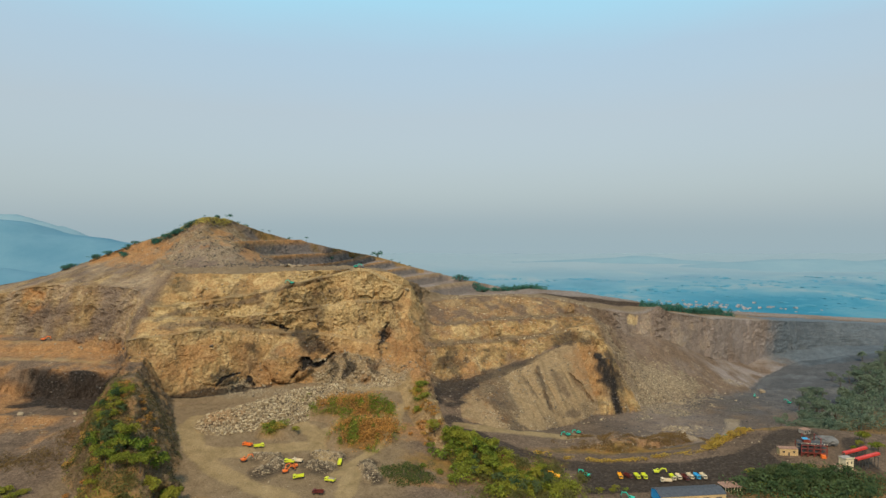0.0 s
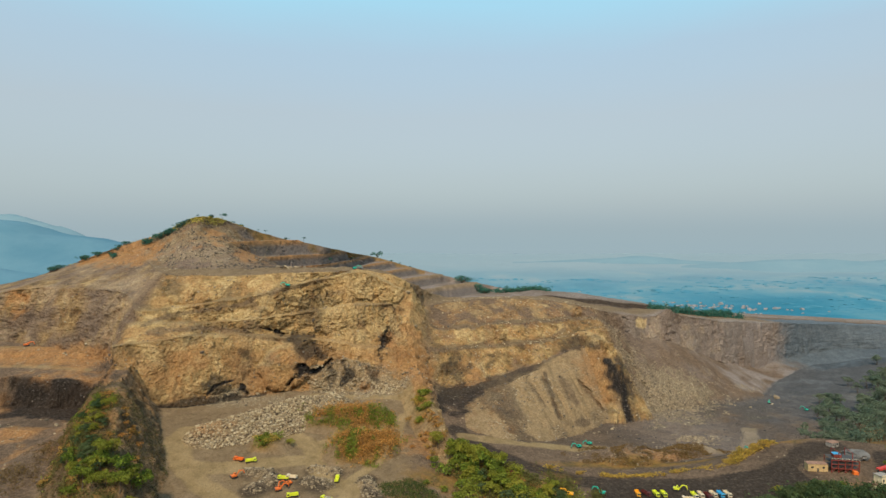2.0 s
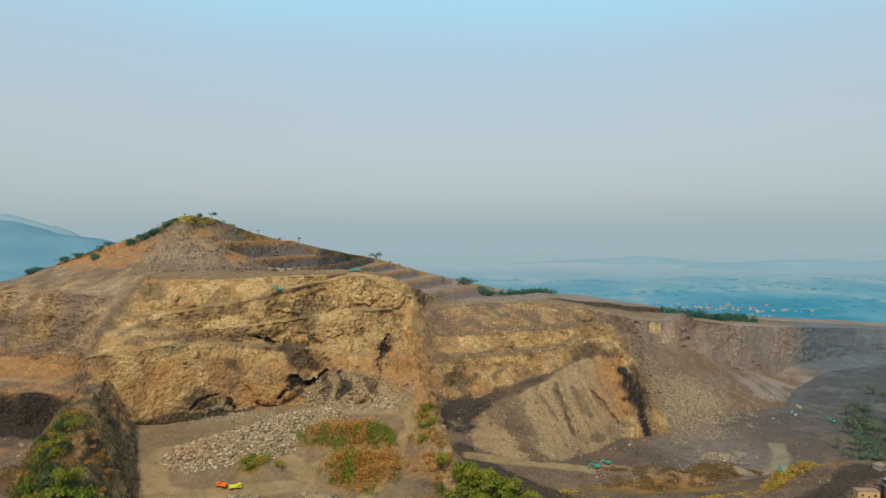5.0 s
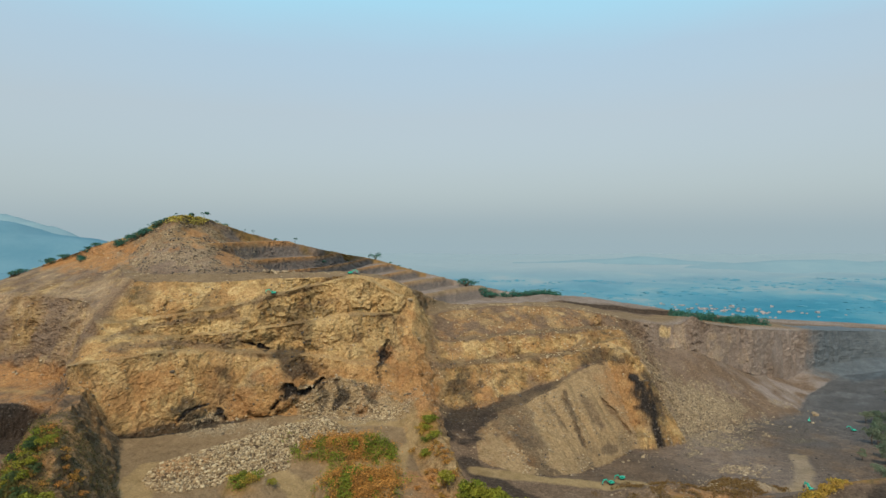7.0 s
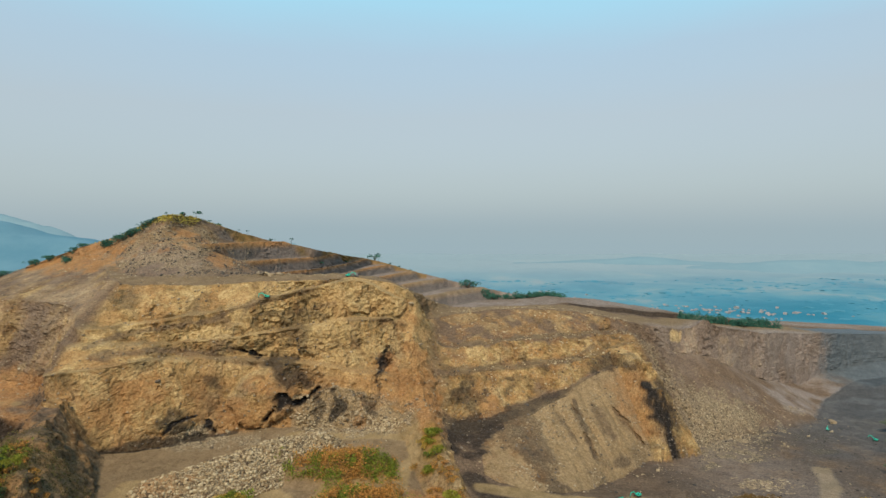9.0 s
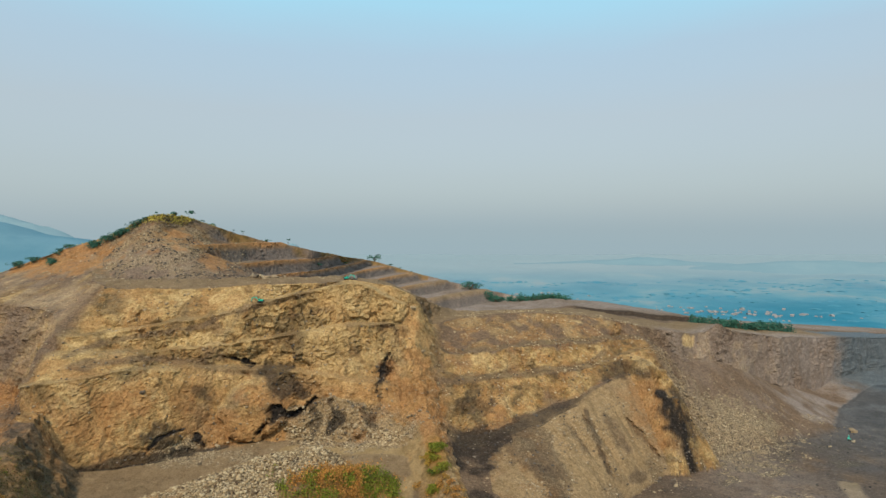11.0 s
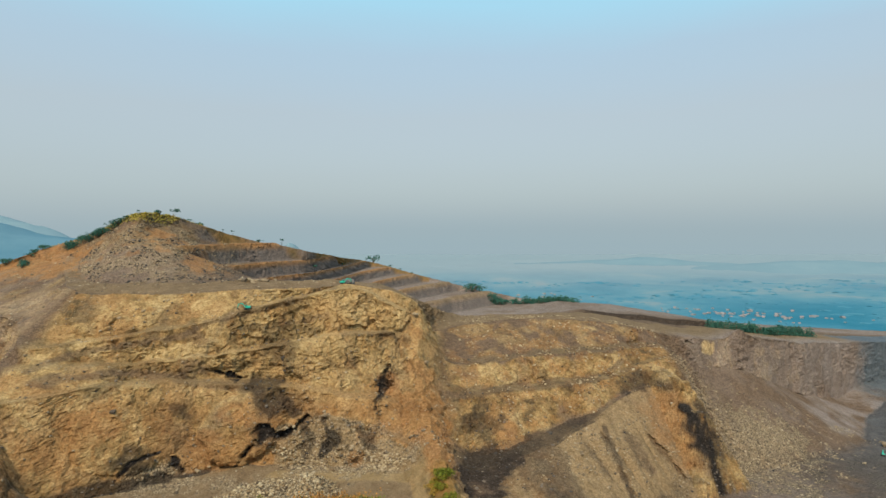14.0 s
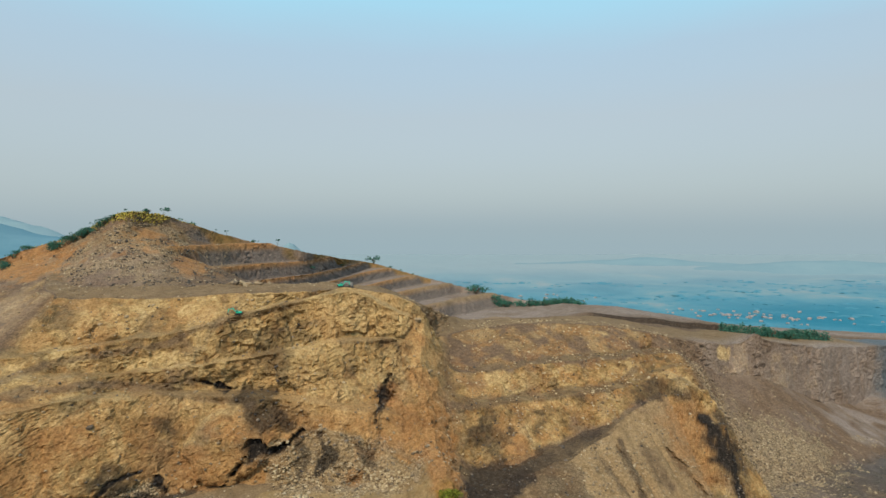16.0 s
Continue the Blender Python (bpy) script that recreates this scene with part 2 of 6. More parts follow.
near = contour([-900, 1000], [-900, -900], [0, -10], rough=0)
front = contour([-440, -240, -150, -20, 20, 100, 170, 220, 400], [262] * 9, [10, 10, -5, -5, -10, -8, -2, 0, 0], rough=0)
yard = contour([-440, -250, -215, -150, -100, -60, -20, 10, 45, 75, 110, 150, 200, 232, 300, 400], [345, 345, 345, 345, 345, 345, 345, 345, 345, 343, 340, 338, 358, 362, 362, 355], [20, 20, 16, 8, 4, 3, 4, -2, -4, -6, -6, 0, 8, 10, 3, 0], rough=0)
toe = contour([-900, -440, -350, -250, -228, -215, -205, -194, -170, -150, -120, -85, -35, -18, 0, 20, 47, 70, 85, 107, 125, 150, 165, 185, 220, 260, 340, 410, 490, 560, 640, 1100],
              [420, 480, 468, 436, 395, 384, 388, 396, 414, 427, 439, 436, 437, 446, 434, 412, 400, 412, 428, 453, 471, 491, 506, 525, 547, 565, 610, 700, 765, 775, 740, 620],
              [40, 46, 43, 34, 26, 22, 20, 18, 15, 15, 18, 18, 19, 14, 2, -3, -7, -12, -17, -21, -22, -24, -26, -28, -31, -33, -40, -45, -42, -36, -15, -5])
deep = contour([-440, -250, -200, -100, -30, 0, 47, 93, 130, 171, 220, 300, 366, 500], [400] * 14, [35, 28, 14, 11, 12, -2, -6, -10, -15, -17, -17, -16, -14, -5], rough=0)
deep[0] = np.minimum(deep[0], toe[0] - 9)
low = contour([-900, -440, -350, -290, -250, -235, -222, -205, -190, -149, -83, -50, -32, -18, 0, 43, 70, 95, 115, 140, 160, 185, 220, 260, 340, 410, 490, 560, 640, 1100],
              [430, 486, 476, 462, 436, 406, 399, 410, 426, 452, 463, 468, 474, 474, 455, 475, 495, 515, 530, 547, 556, 570, 590, 605, 650, 712, 770, 782, 760, 640],
              [50, 58, 58, 57, 56, 58, 60, 61, 62, 57, 50, 44, 36, 22, 4, 11, 17, 23, 28, 32, 32, 14, 0, -5, -20, -38, -34, -28, -10, 0])
wide = smooth(-25, 5, COLS) * (1 - smooth(130, 160, COLS))
low_in = shifted(low, 8 + 6 * wide * (1 - smooth(40, 85, COLS)) - 4 * smooth(60, 100, COLS) * wide, 0.6)
low_in[1] = low_in[1] + 2.0 * wide * (1 - smooth(40, 85, COLS))
mid = contour([-900, -440, -350, -290, -250, -235, -205, -160, -121, -80, -45, -32, -18, 0, 30, 45, 98, 115, 140, 160, 185, 220, 260, 340, 410, 490, 560, 1100],
              [440, 492, 485, 470, 452, 424, 436, 460, 470, 488, 500, 508, 508, 500, 512, 518, 534, 545, 562, 572, 588, 612, 632, 672, 724, 778, 790, 650],
              [53, 68, 74, 75, 74, 70, 70, 68, 72, 78, 76, 70, 44, 36, 35, 36, 36, 38, 42, 44, 28, 9, 3, -18, -31, -27, -18, 0])
mid_in = shifted(mid, 6 + 3 * wide, 0.8)
ramp = contour([-900, -440, -350, -290, -250, -235, -205, -160, -121, -90, -70, -45, -31, -18, 0, 45, 98, 115, 140, 160, 185, 220, 260, 340, 410, 490, 560, 1100],
               [450, 500, 495, 482, 464, 434, 455, 468, 486, 498, 503, 513, 522, 530, 528, 540, 556, 566, 580, 588, 620, 637, 651, 695, 746, 796, 808, 660],
               [56, 75, 89, 90, 87, 79, 79, 85, 95, 102, 104, 92, 84, 52, 48, 51, 51, 51, 50, 49, 36, 21, 13, -22, -41, -36, -28, 0])
ramp_in = shifted(ramp, 9 + 4 * wide, 1.0)
rim = contour([-900, -440, -405, -326, -290, -250, -228, -189, -120, -92, -80, -45, -31, -22, 0, 45, 85, 115, 144, 185, 223, 245, 256, 268, 300, 342, 410, 490, 560, 700, 1100],
              [510, 550, 570, 585, 560, 500, 480, 488, 496, 505, 511, 522, 532, 560, 585, 592, 595, 600, 606, 630, 646, 655, 658, 662, 682, 702, 752, 802, 818, 815, 720],
              [60, 83, 92, 118, 114, 104, 102, 101, 104, 104, 105, 99, 91, 64, 66, 71, 69, 65, 60, 50, 43, 43, 50, 43, 36, 28, 19, 9, 5, 0, -10], soft=3.0)
shelf = contour([-900, -440, -405, -326, -290, -250, -190, -60, -31, 0, 45, 120, 220, 340, 490, 560, 1100],
                [520, 556, 575, 590, 572, 522, 530, 550, 570, 640, 650, 690, 720, 800, 860, 870, 780],
                [61, 84, 93, 123, 120, 105, 105, 104, 86, 65, 65, 61, 42, 26, 6, 2, -12])
slope = contour([-900, -440, -405, -326, -290, -244, -215, -190, -165, -140, -60, 0, 45, 120, 220, 340, 490, 1100],
                [522, 558, 577, 592, 584, 562, 575, 600, 622, 660, 760, 790, 800, 800, 790, 850, 900, 800],
                [61.5, 84.5, 93.2, 125, 130, 131, 127, 112, 98, 84, 56, 42, 38, 44, 40, 24, 4, -14])
crest = contour([-900, -440, -405, -326, -290, -262, -246, -237, -225, -212, -195, -170, -143, -130, -113, -40, 36, 92, 200, 300, 490, 1100],
                [525, 560, 579, 595, 597, 592, 592, 632, 652, 666, 680, 690, 700, 790, 930, 935, 935, 935, 900, 900, 950, 840],
                [62, 85, 93.5, 126, 137, 150, 154, 151, 144, 137, 131, 126, 119, 110, 97, 76, 57, 46, 40, 22, 2, -15], soft=3.0, rough=0.35)
behind = [crest[0] + 160, np.maximum(crest[1] - 70, -50)]
plain_near = [np.full(len(COLS), 1700.0), np.full(len(COLS), -55.0)]
plain_far = [np.full(len(COLS), 4850.0), np.full(len(COLS), -62.0)]
for line, part_way in ((low, 0.34), (low_in, 0.37), (mid, 0.67), (mid_in, 0.70)):
    w = smooth(168, 192, COLS)
    for k in (0, 1):
        line[k] = line[k] * (1 - w) + w * (toe[k] * (1 - part_way) + ramp[k] * part_way)
LINES = [near, front, yard, deep, toe, low, low_in, mid, mid_in, ramp, ramp_in, rim, shelf, slope, crest, behind, plain_near, plain_far]
STEPS = [30, 75, 60, 45, 85, 14, 50, 10, 45, 10, 40, 60, 60, 90, 30, 40, 60]
TOE, LOW, MID, RAMP, RIM, SHELF, CREST = 4, 5, 7, 9, 11, 12, 14

Yg, Zg, Ng = [], [], []
for i, s in enumerate(STEPS):
    for k in range(s):
        f = k / s
        Yg.append(LINES[i][0] * (1 - f) + LINES[i + 1][0] * f)
        Zg.append(LINES[i][1] * (1 - f) + LINES[i + 1][1] * f)
        Ng.append(i + f)
Yg.append(LINES[-1][0]); Zg.append(LINES[-1][1]); Ng.append(len(STEPS))
Y, Z = np.array(Yg), np.array(Zg)
BAND = np.array(Ng)[:, None] + 0 * Y
X = COLS[None, :] * (1 + 4.2 * smooth(1000, 4850, Y))


def ridge(points, left, right, round_top=2.0):
    """Height of a narrow ridge along a crest line, with its two side slopes."""
    best, dist = np.full(X.shape, -1e9), np.full(X.shape, 1e9)
    for (x0, y0, z0), (x1, y1, z1) in zip(points, points[1:]):
        dx, dy = x1 - x0, y1 - y0
        ll = dx * dx + dy * dy
        s = np.clip(((X - x0) * dx + (Y - y0) * dy) / ll, 0, 1)
        px, py = X - (x0 + s * dx), Y - (y0 + s * dy)
        side = (dx * py - dy * px)
        d = np.sqrt(px * px + py * py)
        h = z0 + s * (z1 - z0) - np.where(side > 0, left, right) * np.maximum(d - round_top, 0)
        best = np.maximum(best, h)
        dist = np.minimum(dist, d)
    return best, dist


FLAT = np.stack([X.ravel(), Y.ravel(), Z.ravel()], 1)
wob = fbm(FLAT, 18.0, 3, 40).reshape(X.shape)
Z = Z + 5.0 * smooth(748, 753, Y + 6 * wob) * smooth(110, 140, X) * (1 - smooth(270, 340, X)) * (1 - smooth(870, 900, Y))
# terraces cut into the far side of the hill
steps_on = smooth(-228, -214, X) * (1 - smooth(60, 120, X)) * smooth(SHELF + 0.95, SHELF + 1.02, BAND) * (1 - smooth(CREST - 0.05, CREST, BAND))
tz = Z + wob * 0.5
TREADS = (20.0, 40.0, 55.0, 68.0, 79.0, 89.0, 99.0, 111.0, 127.5, 146.0, 170.0)
stair = Z.copy()
tread = np.zeros(X.shape)
for z0, z1 in zip(TREADS, TREADS[1:]):
    stair = np.where((tz >= z0) & (tz < z1), z0 + (z1 - z0) * smooth(0.60, 0.88, (tz - z0) / (z1 - z0)) + 0.06 * (tz - z0), stair)
    tread = np.where((tz >= z0) & (tz < z1), (tz - z0) / (z1 - z0), tread)
Z = Z * (1 - steps_on) + np.where(steps_on > 0, stair, Z) * steps_on
# the two rock fins left standing between the pits
fin_a = ridge([(-227, 418, 50), (-219, 395, 47), (-211, 372, 45), (-202, 350, 44), (-181, 310, 42), (-165, 285, 27), (-150, 262, 8)], 1.5, 1.35, 5.0)[0]
fin_a += wob * 7
nose = ridge([(-236, 462, 86), (-231, 438, 70), (-226, 414, 54), (-219, 395, 47)], 2.6, 1.5, 2.5)[0]
fin_a = np.maximum(fin_a, nose + wob * 3)
fin_b = ridge([(-32, 522, 84), (-30, 500, 60), (-27, 476, 44), (-22, 446, 31), (-10, 398, 20), (0, 362, 12), (12, 345, 7), (40, 332, 1), (66, 318, -4)], 1.9, 1.0, 2.5)[0]
rib = ridge([(-34, 526, 86), (-32, 500, 64), (-28, 476, 47), (-23, 446, 32), (-16, 420, 24)], 1.9, 0.9, 3.0)[0]
fin_b = np.maximum(fin_b, rib)
fin_b += wob * 2
# overgrown waste mounds
for mp in ([(-86, 388, 15), (-66, 389, 18), (-44, 396, 17)], [(-64, 352, 11), (-50, 360, 13), (-38, 354, 11)], [(-114, 358, 10), (-104, 358, 10)]):
    mound = ridge(mp, 0.95, 0.95, 5.0)[0] + wob * 2
    Z = np.maximum(Z, mound)
# low rubbly mound beside the haul road, then rubble heaps on the floor
road_mound = ridge([(78, 378, -7), (100, 376, -5), (128, 374, -4.5), (150, 378, -6), (172, 392, -10)], 0.36, 0.36, 4.0)[0] + 4.5 * wob
is_mound = road_mound > Z
Z = np.maximum(Z, road_mound)
heap = ridge([(-152, 366, 17), (-128, 382, 20), (-100, 404, 24), (-84, 414, 23)], 0.75, 0.6, 3.0)[0]
heap += wob * 2
heap2 = ridge([(-112, 328, 5), (-100, 327, 5), (-96, 318, 4), (-104, 311, 3)], 0.8, 0.8, 1.5)[0]
heap3 = ridge([(-76, 333, 4.5), (-62, 330, 4.5)], 0.9, 0.9, 1.0)[0]
heap4 = ridge([(-44, 320, 3.5), (-38, 306, 2)], 0.8, 0.8, 2.0)[0]
heap5 = ridge([(-75, 320, 3.5), (-66, 317, 3.5)], 0.7, 0.7, 1.5)[0]
butt = ridge([(136, 556, 41), (152, 539, 35), (153, 519, 19), (148, 494, -14)], 3.6, 1.5, 7.0)[0]
butt += wob * 3
base = Z.copy()
for h in (fin_a, fin_b, heap, heap2, heap3, heap4, heap5, butt):
    Z = np.maximum(Z, h)
is_fin_a, is_fin_b = fin_a > base, fin_b > base
is_heap = np.maximum.reduce([heap - base, heap2 - base, heap3 - base, heap4 - base, heap5 - base]) > 0.2
is_butt = butt > base
is_spoil = (BAND > TOE) & (BAND < LOW) & (X > 15) & (X < 175) & ~is_butt
# gullies washed down the spoil below the ramp and the grey fans under the main face
fall = np.sin(np.pi * np.clip(BAND - TOE, 0, 1))
run = np.stack([(X + 0.45 * Y + 5 * wob).ravel() / 15.0, Y.ravel() / 60.0, 0 * X.ravel()], 1)
gully = np.abs(fbm(run, 1.0, 3, 55).reshape(X.shape)) * 2
Z = Z - 2.6 * fall * is_spoil * (0.5 - gully)
fans = (BAND > TOE) & (BAND < LOW) & (X > -104) & (X < -28) & (Z < 40 - 0.28 * np.abs(X + 84) + 6 * wob)
Z = Z - 3.0 * fall * fans * (0.5 - gully)
# benches of the western floor
west = 1 - smooth(-250, -226, X)
Z = Z + west * (7 * smooth(398, 405, Y + 6 * wob) - 3.5 + (11 * smooth(399, 404, Y + 4 * wob) - 9) * smooth(-345, -310, X + 10 * wob) * smooth(345, 385, Y) + 4 * smooth(352, 357, Y + 5 * wob) - 3 + 3 * smooth(438, 442, Y + 5 * wob)) * (1 - smooth(TOE - 0.05, TOE + 0.05, BAND)) * (BAND > 1)
Z = Z + west * (BAND > 1) * (BAND < TOE - 0.1) * smooth(-300, -230, X) * (2.2 * np.abs(fbm(FLAT * (0.5, 1.0, 0.0), 26.0, 3, 61).reshape(X.shape)) * 2 - 1.0)
# lobes standing out of the main face
for bx, bz, rx, rz, out in ((-120, 36, 20, 17, 9.0), (-64, 40, 15, 20, 5.0), (-168, 42, 26, 20, 4.0), (-202, 90, 22, 9, 3.0), (-48, 88, 14, 13, 5.0), (-95, 66, 16, 9, 4.0), (-150, 70, 20, 8, 3.5)):
    d = ((X - bx) / rx + 0.25 * wob) ** 2 + ((Z - bz) / rz + 0.25 * wob) ** 2
    Y = Y - out * np.sqrt(np.clip(1 - d, 0, 1)) * ((BAND > TOE) & (BAND < RIM))

# undercuts below overhanging rock on the main face, their shade painted black too
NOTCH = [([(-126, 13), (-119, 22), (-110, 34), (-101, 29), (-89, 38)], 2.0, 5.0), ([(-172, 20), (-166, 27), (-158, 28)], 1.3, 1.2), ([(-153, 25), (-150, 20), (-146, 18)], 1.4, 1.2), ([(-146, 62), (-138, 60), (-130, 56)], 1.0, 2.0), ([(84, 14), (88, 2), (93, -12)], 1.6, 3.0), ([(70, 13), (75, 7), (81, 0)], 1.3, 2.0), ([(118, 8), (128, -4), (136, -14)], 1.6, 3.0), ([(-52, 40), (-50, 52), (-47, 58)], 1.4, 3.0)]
undercut_shade = np.zeros(X.shape)
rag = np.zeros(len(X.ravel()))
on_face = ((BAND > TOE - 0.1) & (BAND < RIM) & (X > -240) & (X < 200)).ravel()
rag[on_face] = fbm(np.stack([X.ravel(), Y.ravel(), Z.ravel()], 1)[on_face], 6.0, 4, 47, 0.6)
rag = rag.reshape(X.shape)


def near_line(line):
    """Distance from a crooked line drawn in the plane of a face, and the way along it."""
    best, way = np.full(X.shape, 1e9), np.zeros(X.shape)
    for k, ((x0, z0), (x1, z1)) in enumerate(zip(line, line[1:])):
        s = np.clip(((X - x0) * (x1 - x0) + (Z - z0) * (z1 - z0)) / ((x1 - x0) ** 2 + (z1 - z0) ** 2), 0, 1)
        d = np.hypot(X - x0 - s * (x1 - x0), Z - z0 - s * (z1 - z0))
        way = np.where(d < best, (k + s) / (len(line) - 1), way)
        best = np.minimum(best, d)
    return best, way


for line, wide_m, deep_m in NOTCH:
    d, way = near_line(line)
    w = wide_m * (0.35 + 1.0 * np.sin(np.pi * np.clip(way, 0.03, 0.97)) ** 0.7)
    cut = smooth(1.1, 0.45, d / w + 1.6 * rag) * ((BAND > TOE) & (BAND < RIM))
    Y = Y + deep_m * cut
    undercut_shade = np.maximum(undercut_shade, cut * (1.0 if line[0][0] < 0 else 0.5))

# slope of the sheet, then relief along its normal
P = np.stack([X, Y, Z], 2)
kern = np.hanning(15)[1:-1]
kern /= kern.sum()
PS = sum(w * np.pad(P, ((6, 6), (0, 0), (0, 0)), mode='edge')[k:k + P.shape[0]] for k, w in enumerate(kern))
du, dv = np.gradient(PS, axis=1), np.gradient(PS, axis=0)
N = np.cross(du, dv)
N /= np.linalg.norm(N, axis=2, keepdims=True) + 1e-9
steep = np.maximum(smooth(0.86, 0.55, N[..., 2]), 0.75 * (is_fin_b & (Y > 420))) * (1 - 0.55 * smooth(SHELF + 0.3, SHELF + 0.8, BAND)) * (1 - 0.85 * is_spoil) * (1 - 0.55 * is_butt)
FLAT = P.reshape(-1, 3)
near_face = ((Y > 250) & (Y < 960)).ravel()
idx = np.nonzero(near_face)[0]
Q = FLAT[idx]
st = steep.ravel()[idx]
warp = Q + 2.2 * np.stack([fbm(Q, 11.0, 2, 5), fbm(Q, 11.0, 2, 6), fbm(Q, 11.0, 2, 7)], 1)
rel = fbm(Q * (1, 1, 0.7), 34.0, 3, 11) * (1.0 + 2.0 * st)
rel -= 1.5 * st * np.abs(fbm(Q * (1, 1, 0.45), 12.0, 4, 21))
slant = Q @ np.array([[0.8, 0.1, 0.35], [0.0, 1.0, 0.0], [-0.5, 0.1, 1.3]])
rel += 1.0 * st * fbm(slant, 5.0, 3, 25)
big_block, crack = facets(warp * (1, 1, 0.75), 15.0, 60, 1.3)
rel += st * (big_block * 1.35 - 0.2 * crack)
rel += 0.5 * st * fbm(warp * (0.22, 0.22, 1.0), 3.6, 3, 28)
block, crack = facets(warp * (1, 1, 0.8), 6.0, 66, 1.3)
rel += st * (block * 1.0 - 0.15 * crack) + (1 - st) * 0.25 * block
stone, crack = facets(Q, 2.7, 72, 1.2)
rel += (0.18 + 0.8 * st) * stone
rel += (0.12 + 0.4 * st) * fbm(Q, 2.4, 2, 79)
rel *= 1 - 0.45 * smooth(190, 230, Q[:, 0])
wall_e = smooth(175, 215, Q[:, 0]) * smooth(1200, 500, Q[:, 0]) * ((BAND.ravel()[idx] > RAMP) & (BAND.ravel()[idx] < RIM + 0.05))
rel += wall_e * (4.5 * np.abs(fbm(np.stack([Q[:, 0], 0.6 * Q[:, 1], 0.22 * Q[:, 2]], 1), 16.0, 4, 88, 0.55)) - 1.2)
calm = smooth(-0.35, 0.3, fbm(Q, 40.0, 3, 83)) * np.where(Q[:, 0] < -242, 0.6, 1.0)
rel *= 0.5 + 0.75 * calm
rel *= np.clip(0.35 + 0.65 * st + 0.35 * (Q[:, 1] > 415), 0, 1.0)
FLAT2 = FLAT.copy()
FLAT2[idx] += N.reshape(-1, 3)[idx] * rel[:, None]
plain_bump = fbm(FLAT * (1, 1, 0), 260.0, 4, 90) * 14 * smooth(1000, 1600, FLAT[:, 1])
FLAT2[:, 2] += plain_bump
FINAL = FLAT2.reshape(P.shape)

# ---- zones of rock and soil ----
noise_a = np.zeros(len(FLAT))
noise_a[idx] = fbm(Q, 22.0, 4, 31)
noise_b = np.zeros(len(FLAT))
noise_b[idx] = fbm(Q, 7.0, 3, 33)
noise_c = np.zeros(len(FLAT))
noise_c[idx] = fbm(Q * (1, 1, 0.6), 3.0, 2, 37)
na, nb, nc = noise_a.reshape(X.shape), noise_b.reshape(X.shape), noise_c.reshape(X.shape)


def patch(x, y, z, rx, ry, rz, rough=0.45, lean=0.0):
    """A patch of its own shape round a place on the sheet; lean shifts it along x as it falls."""
    d = np.sqrt(((X - x - lean * (Z - z)) / rx) ** 2 + ((Y - y) / ry) ** 2 + ((Z - z) / rz) ** 2)
    return smooth(1.25, 0.6, d + 1.1 * rough * na + rough * 1.3 * nb + 0.9 * rough * nc) * np.clip(0.85 + 0.5 * nc, 0, 1)


main = smooth(-240, -226, X + 4 * na) * (1 - smooth(-26, -10, X + 5 * na))
bowl = smooth(-22, -6, X + 7 * na) * (1 - smooth(150, 172, X + 10 * na))
right_wall = smooth(190, 240, X)
face = (BAND > TOE) & (BAND < RIM + 0.03)
tan = main * face * smooth(-0.75, -0.25, na + 0.2 * nb)
tan = np.maximum(tan, 1.0 * bowl * smooth(LOW + 1.0, LOW + 1.2, BAND) * (1 - smooth(RAMP - 0.1, RAMP + 0.1, BAND + 0.6 * na)) * smooth(-0.6, -0.1, na + 0.1))
tan = np.maximum(tan, 0.6 * bowl * ((BAND > RAMP) & (BAND < RIM)) * smooth(0.0, 0.35, na + 0.4 * nb))
tan = np.maximum(tan, 0.85 * right_wall * (1 - smooth(330, 420, X)) * ((BAND > RAMP) & (BAND < RIM)) * smooth(-0.1, 0.25, na + 0.2 * nb))
tan = np.maximum(tan, is_butt * smooth(-0.6, -0.2, na))
left_wall = (1 - smooth(-250, -235, X)) * smooth(-470, -420, X)
tan = np.maximum(tan, 0.7 * left_wall * face * smooth(-0.4, 0.2, na + 0.2 * nb))
tan = np.maximum(tan, is_fin_b * np.where(Y < 425, 0.65, 0.35))
tan = np.maximum(tan, is_fin_a * 0.3 * smooth(-0.1, 0.4, na + 0.3 * nb))
talus = np.zeros(len(FLAT))
talus[idx] = fbm(np.stack([Q[:, 0] + 0.25 * Q[:, 2], 0.3 * Q[:, 1], 0.28 * Q[:, 2]], 1), 13.0, 4, 51, 0.6)
talus = talus.reshape(X.shape)
tan = tan * (1 - smooth(0.05, 0.35, talus) * (0.3 * main + 0.2 * bowl))
scree = np.maximum(is_heap * smooth(-0.7, 0.0, nb + 0.2) * np.where(Y < 345, 0.45, 1.0), is_spoil * 0.55 * smooth(0.0, 0.4, na + 0.3 * nb + 0.3 * gully - 0.1))
scree = np.maximum(scree, 0.9 * fans * smooth(-0.3, 0.1, na + 0.4 * nb))
scree = np.maximum(scree, 0.45 * ((BAND > SHELF) & (BAND < CREST - 0.3)) * smooth(-300, -255, X + 25 * na) * (1 - smooth(-215, -170, X + 25 * na)) * smooth(-0.3, 0.3, na + nb))
tan = np.maximum(tan, 0.4 * ((BAND > SHELF) & (BAND < CREST)) * smooth(-300, -255, X + 25 * nb) * (1 - smooth(-215, -170, X + 25 * nb)) * smooth(-0.2, 0.3, na))
scree = np.maximum(scree, 0.6 * ((BAND > TOE) & (BAND < RAMP)) * smooth(160, 175, X) * (1 - smooth(205, 240, X + 25 * na + 0.9 * (Z + 10))) * smooth(-0.45, 0.15, na + 0.4 * nb))
